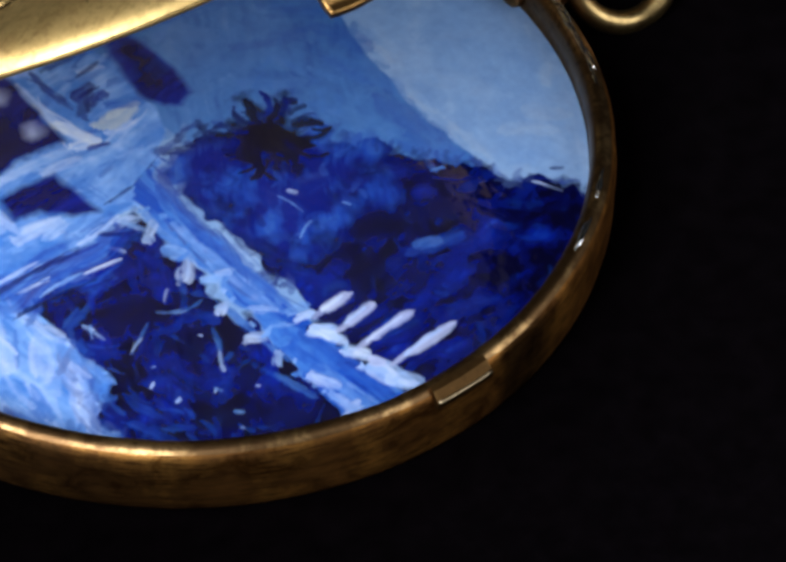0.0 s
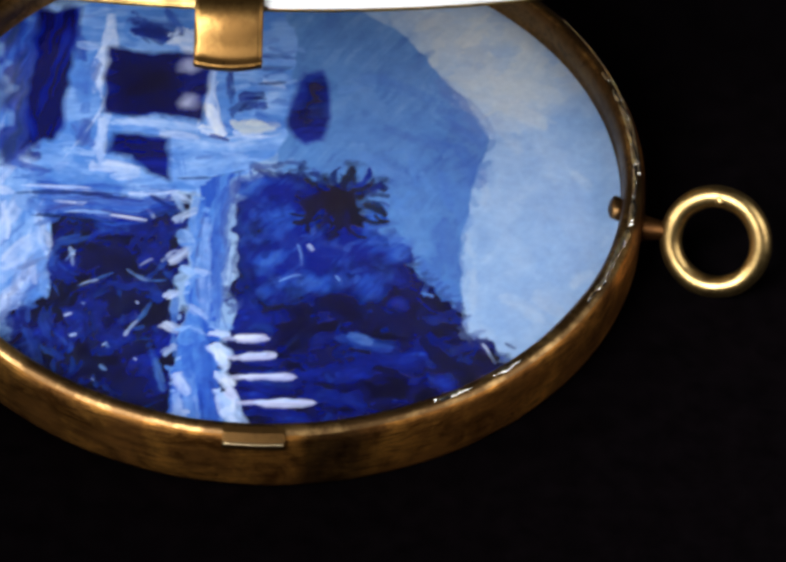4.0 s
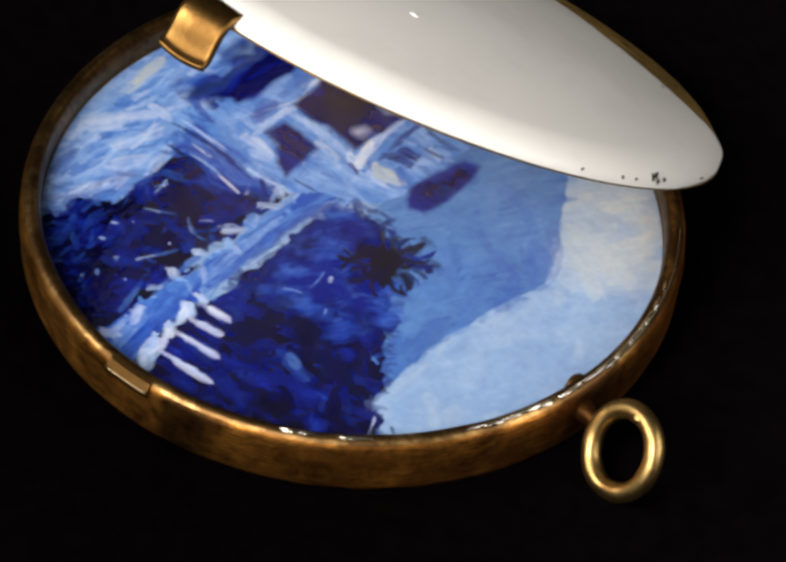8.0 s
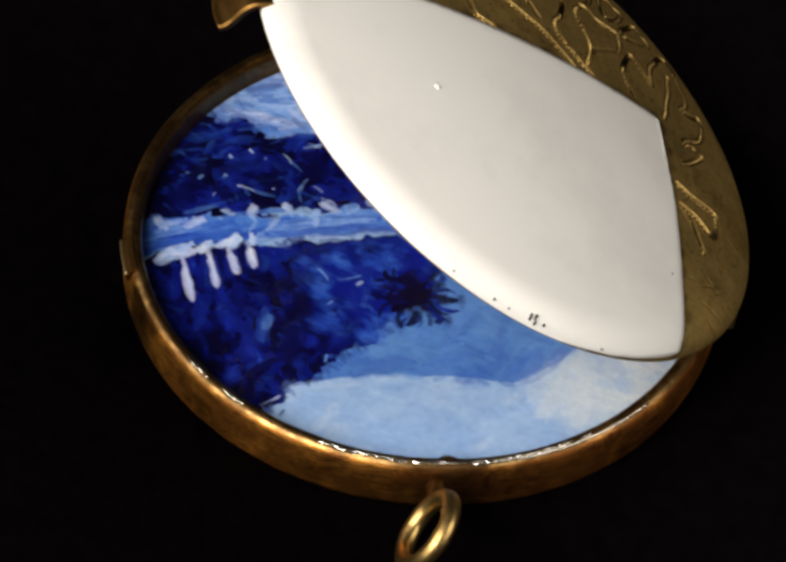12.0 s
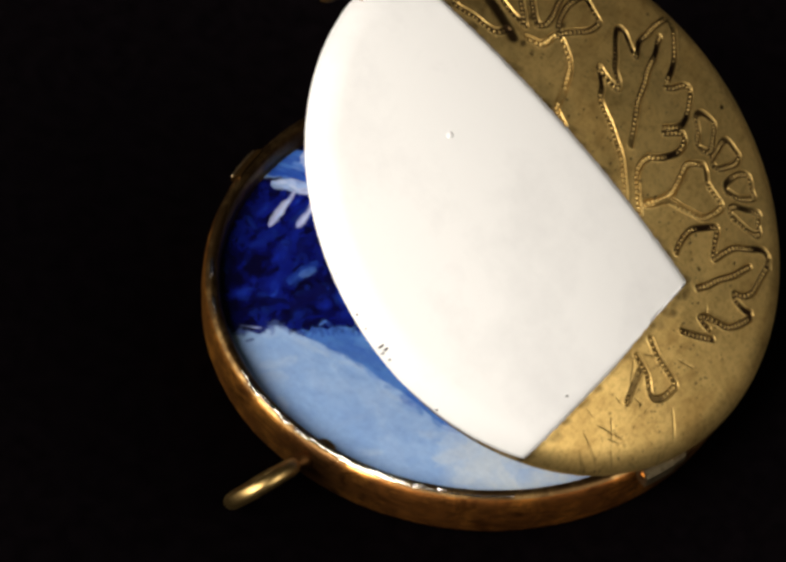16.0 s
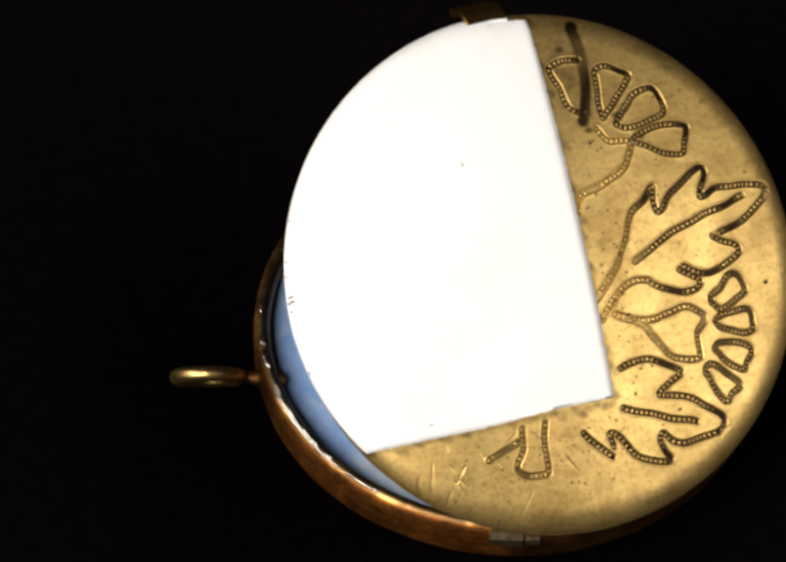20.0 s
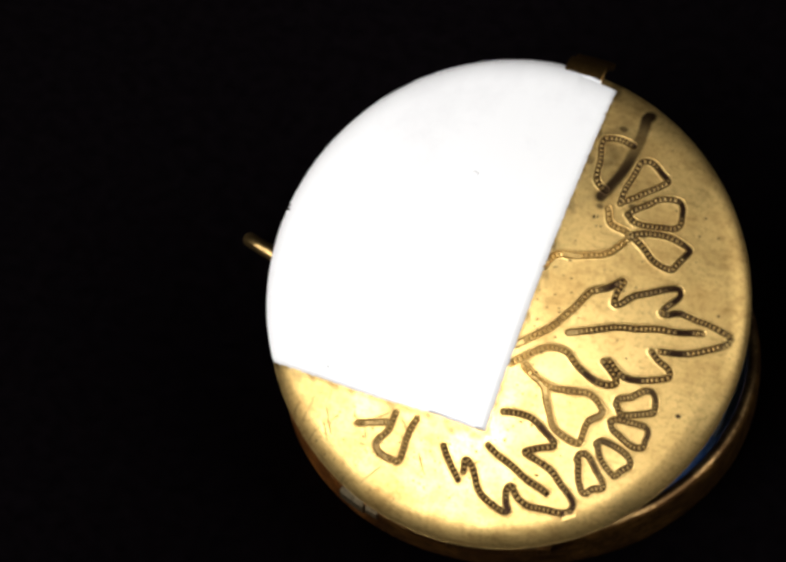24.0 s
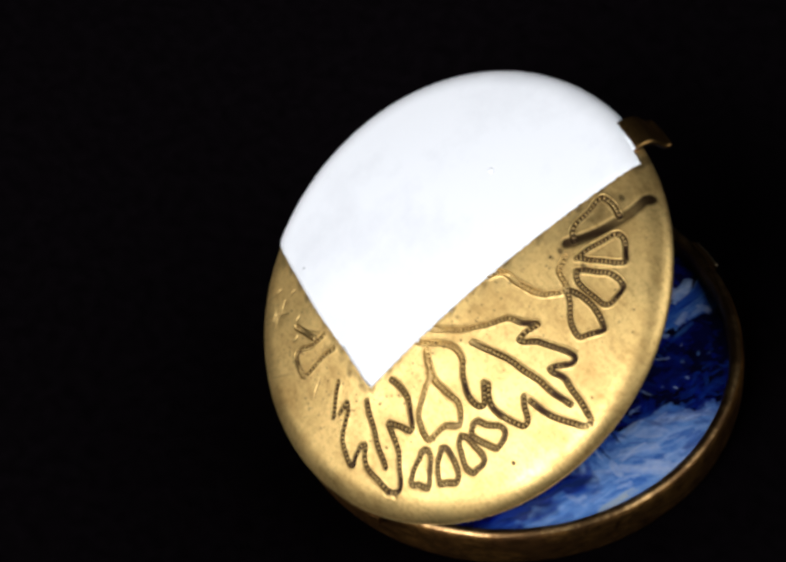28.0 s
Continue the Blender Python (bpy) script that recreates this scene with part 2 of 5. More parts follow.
def build_case():
    wall = [(0.3, 0.0), (19.2, 0.0), (19.85, 0.0), (20.08, 0.12), (20.17, 0.45), (20.2, 1.2), (20.26, 2.3), (20.2, 3.2), (20.0, 3.68), (19.64, 3.92), (19.28, 3.86), (19.05, 3.55), (INNER, 2.9), (INNER, 1.6), (0.3, 1.6)]
    case = part("case", lathe("case", wall, 320, True, 0.06), BRASS_CASE, locket, "shallow round brass case with a worn brown-gold wall")
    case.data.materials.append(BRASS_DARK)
    case.data.materials.append(BRASS_LIP)
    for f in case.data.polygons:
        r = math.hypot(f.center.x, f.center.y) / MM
        # the inner wall above the plate takes the darker brass
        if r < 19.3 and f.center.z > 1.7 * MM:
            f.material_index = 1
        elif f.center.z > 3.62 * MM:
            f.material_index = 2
    # thumb catch opposite the hinge
    verts, faces, n = [], [], 14
    prof = ((19.9, 3.02), (20.34, 3.04), (20.46, 3.12), (20.47, 3.42), (20.38, 3.58), (20.08, 3.95), (19.75, 4.02))
    for i in range(n + 1):
        a = radians(-94.0 + 9.0 * i / n)
        for r, z in prof:
            verts.append((r * math.cos(a), r * math.sin(a), z))
    k = len(prof)
    for i in range(n):
        faces += [(i * k + j, i * k + k + j, i * k + k + (j + 1) % k, i * k + (j + 1) % k) for j in range(k)]
    faces += [tuple(range(k)), tuple(n * k + j for j in range(k))]
    part("catch", mesh_of("catch", verts, faces, False), BRASS_CATCH, case, "small brass catch plate")
    # pale strip added for the highlight along the catch's edge
    edge = [(20.46 * math.cos(radians(a)), 20.46 * math.sin(radians(a)), 3.5) for a in np.linspace(-93.8, -85.2, 12)]
    part("catch_glint", tube("catch_glint", edge, 0.085, 10), SOLDER_DULL, case, "pale strip for the highlight on the catch's edge")
    # uneven silver solder, added for the glints along the lip near the ring
    rng = random.Random(4)
    wire = [((19.84 + 0.03 * noise.noise((k * 0.3, 0, 0))) * math.cos(radians(a)), (19.84 + 0.03 * noise.noise((k * 0.3, 0, 0))) * math.sin(radians(a)), 3.90 + 0.02 * noise.noise((k * 0.5, 3, 0))) for k, a in enumerate(np.linspace(0.0, 38.0, 40))]
    part("lip_glint_run", tube("lip_glint_run", wire, [0.06 + 0.06 * abs(noise.noise((k * 0.4, 7, 0))) for k in range(40)], 8), SOLDER_GLINT, case, "thin bright run for the lip's glint")
    for k in range(40):
        a = radians(-8 + rng.gauss(0, 20))
        s = rng.uniform(0.08, 0.16)
        ln = rng.uniform(2.0, 8.0)
        me = blob("glint_bead", (0, 0, 0), (s, s * ln, s * 0.7), k * 3.1, 0.5)
        b = part("glint_bead", me, SOLDER_GLINT, case, "bright silver solder adding a glint to the lip")
        b.matrix_local = pose(19.6 * MM * math.cos(a), 19.6 * MM * math.sin(a), 3.88 * MM, 0, 0, math.degrees(a))
    for k, (a, s) in enumerate(((-9, 0.17), (-14, 0.14), (-24, 0.15), (4, 0.13), (14, 0.12))):
        b = part("glint_bead", blob("glint_bead", (0, 0, 0), (s, s * 4.5, s * 0.8), k * 5.3, 0.6), SOLDER_GLINT, case, "bright silver solder adding a glint to the lip")
        b.matrix_local = pose(19.72 * MM * math.cos(radians(a)), 19.72 * MM * math.sin(radians(a)), 3.9 * MM, 0, 0, a)
    part("rivet", blob("rivet", (18.75 * math.cos(radians(-4.5)), 18.75 * math.sin(radians(-4.5)), 2.75), (0.45, 0.75, 0.6), 2.0, 0.15), BRASS_DARK, case, "dark rivet head inside the rim")


def build_hinge():
    def arc(a0, a1, r, z, n=10):
        return [(r * math.cos(radians(a0 + (a1 - a0) * k / n)), r * math.sin(radians(a0 + (a1 - a0) * k / n)), z) for k in range(n + 1)]
    hinge = part("hinge_pin", tube("hinge_pin", arc(64.6, 116.4, 20.85, 3.95, 40), 0.26), BRASS_CASE, locket, "dull brass hinge along the rim")
    def leaf(a0, a1, rim, high, material, label):
        """A curved hinge plate between two angles, wrapped over the pin."""
        prof = [(20.1, 3.05), (rim - 0.12, 3.0), (rim, 3.2), (rim + 0.02, high - 0.35), (rim - 0.16, high), (rim - 0.5, high + 0.08), (20.15, high - 0.1)]
        n, verts, faces, k = 16, [], [], 7
        for i in range(n + 1):
            a = radians(a0 + (a1 - a0) * i / n)
            d = 0.03 * noise.noise((i * 0.7, a0, 0.0))
            verts += [((r + d) * math.cos(a), (r + d) * math.sin(a), z + d) for r, z in prof]
        for i in range(n):
            faces += [(i * k + j, i * k + k + j, i * k + k + (j + 1) % k, i * k + (j + 1) % k) for j in range(k)]
        faces += [tuple(range(k)), tuple(n * k + j for j in range(k))]
        part("knuckle", mesh_of("knuckle", verts, faces, False), material, hinge, label)
    leaf(64.8, 71.6, 21.35, 4.35, SOLDER_DULL, "pale brass knuckle")
    leaf(72.1, 75.2, 21.2, 4.15, SOLDER_DULL, "small pale knuckle")
    leaf(75.6, 92.6, 21.08, 4.05, BRASS_CASE, "")
    leaf(93.2, 112.4, 21.02, 4.0, BRASS_CASE, "")
    leaf(113.0, 116.0, 21.2, 4.2, BRASS_CASE, "")


def build_ring():
    ring_turn = pose(24.0 * MM, -3.5 * MM, 2.6 * MM, 58, 0, -19)
    bm_v, bm_f, n, k = [], [], 72, 20
    for i in range(n):
        a = 2 * math.pi * i / n
        for j in range(k):
            b = 2 * math.pi * j / k
            w = 0.60 * (1 + 0.05 * noise.noise((2 * math.cos(a), 2 * math.sin(a), b * 0.2)))
            r = 2.46 + w * math.cos(b)
            bm_v.append((r * math.cos(a), r * math.sin(a), w * math.sin(b)))
    for i in range(n):
        for j in range(k):
            bm_f.append((i * k + j, (i + 1) % n * k + j, (i + 1) % n * k + (j + 1) % k, i * k + (j + 1) % k))
    ring = part("bail_ring", mesh_of("bail_ring", bm_v, bm_f), BRASS_RING, locket, "thick round brass bail ring soldered to the case")
    ring.matrix_local = ring_turn
    part("solder_drop", blob("solder_drop", (-0.2, 2.3, 0.35), (0.42, 0.36, 0.3), 7.0, 0.3), BRASS_RING, ring, "yellowish drop of solder")
    part("ring_post", tube("ring_post", [(19.7, -2.2, 2.2), (20.5, -2.45, 2.3), (21.2, -2.65, 2.45), (21.8, -2.85, 2.5)], [0.85, 0.62, 0.5, 0.42]), BRASS_CASE, locket, "short dark brass post")


# ---- the lid; its own space: x along the hinge, y from hinge to tab, z outwards ----
LID_R, LID_MIDDLE, LID_OUT = 20.2, (-0.46, 4.48, 15.22), (-0.017, 0.540, 0.8415)
EDGE_SIDE = ((3.91, 19.89), (1.86, -11.14))
EDGE_FOOT = ((1.86, -11.14), (-17.5, -9.93))


DOME_R = 18.3


def dome(r):
    """Height of the lid's outer face at the radius r."""
    r = np.asarray(r, float)
    h = 3.72 - 2.3 * (r / 18.4) ** 2
    t = np.clip((r - DOME_R) / (LID_R - DOME_R), 0, 1)
    return h - 1.15 * (1 - np.sqrt(np.clip(1 - t * t, 0, 1)))


ENGRAVED = {}
ENGRAVED.setdefault("petals", []).append((5.3, 10.2, 4.4, 10.9, 4, 12.8, 3.8, 14.2, 4.2, 14.5, 5.2, 14.6, 6.3, 14.5))
ENGRAVED.setdefault("petals", []).append((6.6, 9.6, 6.7, 11.3, 7, 12.7, 7.2, 13.4, 7.9, 13.6, 9, 13.1, 9.7, 12.6, 9.4, 12.1, 8.6, 11.3, 6.6, 9.6))
ENGRAVED.setdefault("petals", []).append((7.4, 9, 8.8, 10.5, 9.4, 11, 10.7, 11.3, 11.3, 11, 11.7, 9.7, 11.3, 9, 10.2, 8.8, 8.2, 8.5, 7.4, 9))
ENGRAVED.setdefault("petals", []).append((8.2, 7.6, 9.5, 8.2, 10.8, 8.4, 12.7, 8, 12.9, 7.6, 12.4, 6.4, 12, 5.8, 11.2, 5.9, 9.9, 6.5, 8.2, 7.6))
ENGRAVED.setdefault("stem", []).append((5.9, 9, 6.6, 8, 8.1, 7.5, 7.6, 6.3, 6.6, 5.4, 4.9, 4.8, 3.4, 4.4, 2.7, 3.2))
ENGRAVED.setdefault("leaf", []).append((2.4, -3.3, 4.5, -1.3, 5.4, -0, 6.7, 2.3, 7.8, 3.1, 8.9, 3.9, 8.6, 2.9, 8.7, 2.1, 9.3, 2.3, 10, 3.1, 11.3, 3.9, 12.8, 4.6, 13.2, 4.1, 12.5, 3))
ENGRAVED.setdefault("leaf", []).append((12.5, 3, 12.3, 2.5, 12.8, 2.5, 13.8, 2.9, 15.1, 2.8, 16.6, 2.6, 17.6, 2.4, 17.6, 1.8, 16.8, 1, 15.4, 0.3, 14.2, -0.2, 13.1, -0.4))
ENGRAVED.setdefault("leaf", []).append((12.5, -0.6, 13.2, -1.1, 14.1, -1.5, 14.2, -2.1, 13, -2.8, 11.5, -3.1, 10.4, -2.8, 9.6, -2.3))
ENGRAVED.setdefault("leaf", []).append((9.3, -2.5, 10.2, -3.1, 10.6, -3.6, 10.1, -4.1, 9, -4.1, 7.4, -3.3, 6.5, -2.7, 5.1, -2.6, 3.6, -3.7, 2.6, -4.7))
ENGRAVED.setdefault("leaf", []).append((6, -1.2, 8.1, -0.2, 9.9, 0.5, 12.2, 1.1, 15.7, 1.9))
ENGRAVED.setdefault("bud", []).append((3.6, -4.6, 5.3, -5.4, 6.2, -5.6, 7.2, -5.4, 8.9, -5.2, 10.2, -5.9, 10.2, -6.4, 9.5, -7.2, 9.4, -8.4, 9.2, -9, 8.1, -8.9, 7, -8.4, 6.2, -7, 5.4, -5.7, 3.6, -4.6))
ENGRAVED.setdefault("seeds", []).append((10.9, -5.5, 11, -4.8, 12, -4.2, 13.1, -3.4, 13.8, -3.5, 14.3, -4.7, 14.1, -5.2, 12.9, -5.7, 11.6, -6.1, 10.9, -5.5))
ENGRAVED.setdefault("seeds", []).append((10.8, -6.6, 11.2, -7.3, 12.3, -7.8, 13.5, -8.2, 14.2, -8, 14.2, -7.4, 14.3, -6.5, 13.9, -6.1, 12.5, -6.2, 11.4, -6.2, 10.8, -6.6))
ENGRAVED.setdefault("seeds", []).append((10.3, -8.6, 10.9, -9.5, 12.1, -10.7, 12.7, -10.8, 13.1, -10.2, 13.7, -9.4, 13.1, -8.7, 11.9, -8.2, 10.7, -8.1, 10.3, -8.6))
ENGRAVED.setdefault("seeds", []).append((9.3, -10.1, 9.4, -9.5, 9.9, -9.4, 10.7, -10, 12.1, -11.5, 12, -12, 11.4, -12.3, 10.8, -12.8, 10.2, -12.4, 9.3, -10.1))
ENGRAVED.setdefault("lower leaf", []).append((3.1, -8.5, 4.1, -8.2, 5.3, -8.3, 6.6, -9, 7.4, -9.5, 7.4, -9.9, 6.2, -10.5, 5.5, -10.9, 6.5, -11.2, 8.1, -11.9, 9.3, -12.8, 10.1, -13.7, 10, -14.3, 9.6, -14.5))
ENGRAVED.setdefault("lower leaf", []).append((9.6, -14.5, 8.4, -14.7, 6.9, -14.8, 5.9, -14.4, 5.2, -13.8, 4.9, -14.2, 5.2, -15.1, 5.5, -15.6, 5, -15.8, 3.9, -15.5, 2.7, -14.6, 1.9, -13.3, 1.3, -12.9, 1.3, -13.8))
ENGRAVED.setdefault("lower leaf", []).append((2.6, -11.3, 3.7, -11.8, 5.3, -12.5, 6.9, -13.1, 7.9, -13.5))
ENGRAVED.setdefault("lower leaf", []).append((-0.7, -12.4, 0.2, -13.6, 1.1, -14.5))
ENGRAVED.setdefault("trunk", []).append((-7.8, -12.7, -6.5, -12.3, -5.5, -11.9))
ENGRAVED.setdefault("trunk", []).append((-5, -11.1, -5.3, -12.5, -5.9, -13.8, -5.4, -14.4, -4.3, -14.6, -3.7, -14.5, -3.7, -12.8, -3.3, -11.1))
WORN = {"stem": 0.7, "bud": 0.75, "trunk": 0.75, "seeds": 0.95, "lower leaf": 1.0, "petals": 1.0, "leaf": 1.0}

BEADED = {"stem": 1.0, "bud": 0.9, "trunk": 0.9, "seeds": 0.65, "lower leaf": 0.8, "petals": 0.65, "leaf": 0.9}
SNUG = {"seeds": 0.84, "petals": 0.94}


def smooth_line(flat, step=0.12):
    """A Catmull-Rom line through (x, y) pairs, with the length walked at each point."""
    p = np.array(flat, float).reshape(-1, 2)
    q = np.vstack([2 * p[0] - p[1], p, 2 * p[-1] - p[-2]])
    out = []
    for i in range(1, len(q) - 2):
        n = max(2, int(np.linalg.norm(q[i + 1] - q[i]) / step))
        t = np.linspace(0, 1, n, endpoint=False)[:, None]
        out.append(0.5 * (2 * q[i] + (q[i + 1] - q[i - 1]) * t + (2 * q[i - 1] - 5 * q[i] + 4 * q[i + 1] - q[i + 2]) * t ** 2 + (3 * q[i] - q[i - 1] - 3 * q[i + 1] + q[i + 2]) * t ** 3))
    out.append(p[-1:])
    out = np.vstack(out)
    walked = np.concatenate([[0], np.cumsum(np.linalg.norm(np.diff(out, axis=0), axis=1))])
    return out, walked


def engrave(x, y):
    """Depth of the graver's cut and the dark tarnish in it, at the points x, y of the lid."""
    # the pattern sits a little turned and off the middle of the lid
    x, y = (x + 0.122 - 0.019 * y) / 1.064, (y - 0.207 + 0.023 * x) / 1.051
    depth, dark = np.zeros_like(x), np.zeros_like(x)
    for what, lines in ENGRAVED.items():
        for flat in lines:
            pts, walked = smooth_line(flat)
            pts = pts.mean(0) + SNUG.get(what, 1.0) * (pts - pts.mean(0))
            turn = 1.3 * flat[0] + 0.7 * flat[1]
            pts = pts + 0.045 * np.stack([np.sin(2.3 * walked + turn), np.sin(1.9 * walked + 2 * turn)], 1)
            lo, hi = pts.min(0) - 1, pts.max(0) + 1
            near = np.where((x > lo[0]) & (x < hi[0]) & (y > lo[1]) & (y < hi[1]))[0]
            best, at = np.full(len(near), 9.0), np.zeros(len(near))
            for (a, wa), b in zip(zip(pts[:-1], walked[:-1]), pts[1:]):
                e = b - a
                ln = max(np.hypot(*e), 1e-6)
                sel = np.where((np.abs(x[near] - a[0]) < 0.8) & (np.abs(y[near] - a[1]) < 0.8))[0]
                if not len(sel):
                    continue
                k = near[sel]
                t = np.clip(((x[k] - a[0]) * e[0] + (y[k] - a[1]) * e[1]) / ln ** 2, 0, 1)
                d = np.hypot(x[k] - a[0] - t * e[0], y[k] - a[1] - t * e[1])
                take = d < best[sel]
                best[sel[take]], at[sel[take]] = d[take], (wa + t * ln)[take]
            wear = WORN[what]
            link = 0.5 + 0.5 * np.cos(2 * np.pi * (at + 0.06 * np.sin(1.9 * at + turn)) / 0.37)
            solid = np.clip(0.3 + 0.9 * np.sin(0.85 * at + 1.4 * np.sin(0.6 * at + turn) + turn), 0, 1)
            # a sunk line with a row of raised beads along its middle
            core = np.clip((0.16 - best) / 0.07, 0, 1) * (1 - solid) * BEADED[what]
            bed = np.clip((0.27 - best) / 0.09, 0, 1)
            cut = -0.16 * bed * (1 - core * (0.15 + 0.95 * link)) + 0.06 * core * link + 0.03 * np.exp(-((best - 0.31) / 0.06) ** 2)
            depth[near] = np.where(np.abs(cut) > np.abs(depth[near]), cut, depth[near])
            rubbed = np.clip((x[near] - 2.0) / 6.0, 0.25, 1) if what in ("leaf", "stem", "bud") else 1.0
            shade = wear * rubbed * np.clip((0.26 - best) / 0.07, 0, 1) * (1 - 0.95 * core * np.clip(1.5 * link - 0.2, 0, 1))
            dark[near] = np.maximum(dark[near], shade)
    # a wide dark burn beside the first petal
    pts, _ = smooth_line((6.6, 17.0, 6.4, 16.8, 6.5, 15.5, 6.4, 14.1, 6.1, 12.4, 5.6, 10.9, 5.1, 9.8), 0.1)
    near = np.where((x > 3) & (x < 9) & (y > 7.5) & (y < 18))[0]
    d = np.min(np.hypot(x[near][:, None] - pts[:, 0], y[near][:, None] - pts[:, 1]), axis=1)
    dark[near] = np.maximum(dark[near], (0.82 + 0.15 * np.sin(1.3 * y[near] + 2.0 * np.sin(1.7 * x[near]))) * np.clip((0.54 - d) / 0.2, 0, 1))
    depth[near] -= 0.05 * np.clip((0.6 - d) / 0.3, 0, 1)
    near = np.where(x > 2.5)[0]
    wash = np.exp(-((x[near] - 4.6) / 1.5) ** 2 - ((y[near] - 13.5) / 4.0) ** 2) + 0.6 * np.exp(-((x[near] - 3.4) / 0.9) ** 2 - ((y[near] - 4.0) / 8.0) ** 2)
    dark[near] = np.maximum(dark[near], 0.42 * np.clip(wash, 0, 1) * (0.7 + 0.3 * np.sin(3.1 * x[near] + 2.0 * np.sin(2.3 * y[near]))))
    for px, py, pr in ((7.7, 9.7, 0.5), (9.1, 7.75, 0.45), (5.0, 15.4, 0.5), (5.3, 9.0, 0.45)):
        d = np.hypot(x - px, (y - py) * 1.6)
        dark = np.maximum(dark, 0.75 * np.clip((pr - d) / 0.25, 0, 1))
    # dents and dark pits, thickest by the worn trunk
    rng = np.random.default_rng(8)
    pits = [(15.8, -4.7, 0.16), (14.6, 9.4, 0.10), (16.4, 3.6, 0.09), (13.2, 10.6, 0.08)]
    pits += [(rng.normal(-2.0, 4.0), rng.normal(-14.0, 1.5), rng.uniform(0.03, 0.09)) for _ in range(80)]
    pits += [(rng.uniform(3, 16), rng.uniform(-14, 15), rng.uniform(0.03, 0.08)) for _ in range(60)]
    pits += [(rng.normal(4.2, 0.8), rng.uniform(-10, 10), rng.uniform(0.04, 0.10)) for _ in range(50)]
    pits += [(rng.normal(-9.0, 4.5), rng.normal(-13.4, 1.4), rng.uniform(0.02, 0.07)) for _ in range(70)]
    for px, py, pr in pits:
        near = np.where((np.abs(x - px) < 0.6) & (np.abs(y - py) < 0.6))[0]
        d = np.hypot(x[near] - px, (y[near] - py) * 1.4)
        dark[near] = np.maximum(dark[near], 0.95 * np.clip((pr * 1.6 - d) / 0.06, 0, 1))
        depth[near] -= 0.02 * np.clip((pr * 1.5 - d) / 0.1, 0, 1)
    # long scratches and scuffs on the bare brass by the trunk
    for _ in range(26):
        sx, sy, way, far = rng.normal(-7.0, 4.5), rng.normal(-13.6, 1.6), rng.uniform(0, np.pi), rng.uniform(0.6, 2.6)
        near = np.where((np.abs(x - sx) < 2) & (np.abs(y - sy) < 2))[0]
        u, v = (x[near] - sx) * np.cos(way) + (y[near] - sy) * np.sin(way), (y[near] - sy) * np.cos(way) - (x[near] - sx) * np.sin(way)
        line = np.clip(1 - np.abs(v + 0.08 * np.sin(2 * u)) / 0.10, 0, 1) * np.clip((far / 2 - np.abs(u)) / 0.3, 0, 1)
        depth[near] -= 0.05 * line
        dark[near] = np.maximum(dark[near], 0.45 * line)
    return depth, dark


def side_x(y):
    (x0, y0), (x1, y1) = EDGE_SIDE
    return x1 + (x0 - x1) * (y - y1) / (y0 - y1)


def foot_y(x):
    (x0, y0), (x1, y1) = EDGE_FOOT
    return y0 + (y1 - y0) * (x - x0) / (x1 - x0)


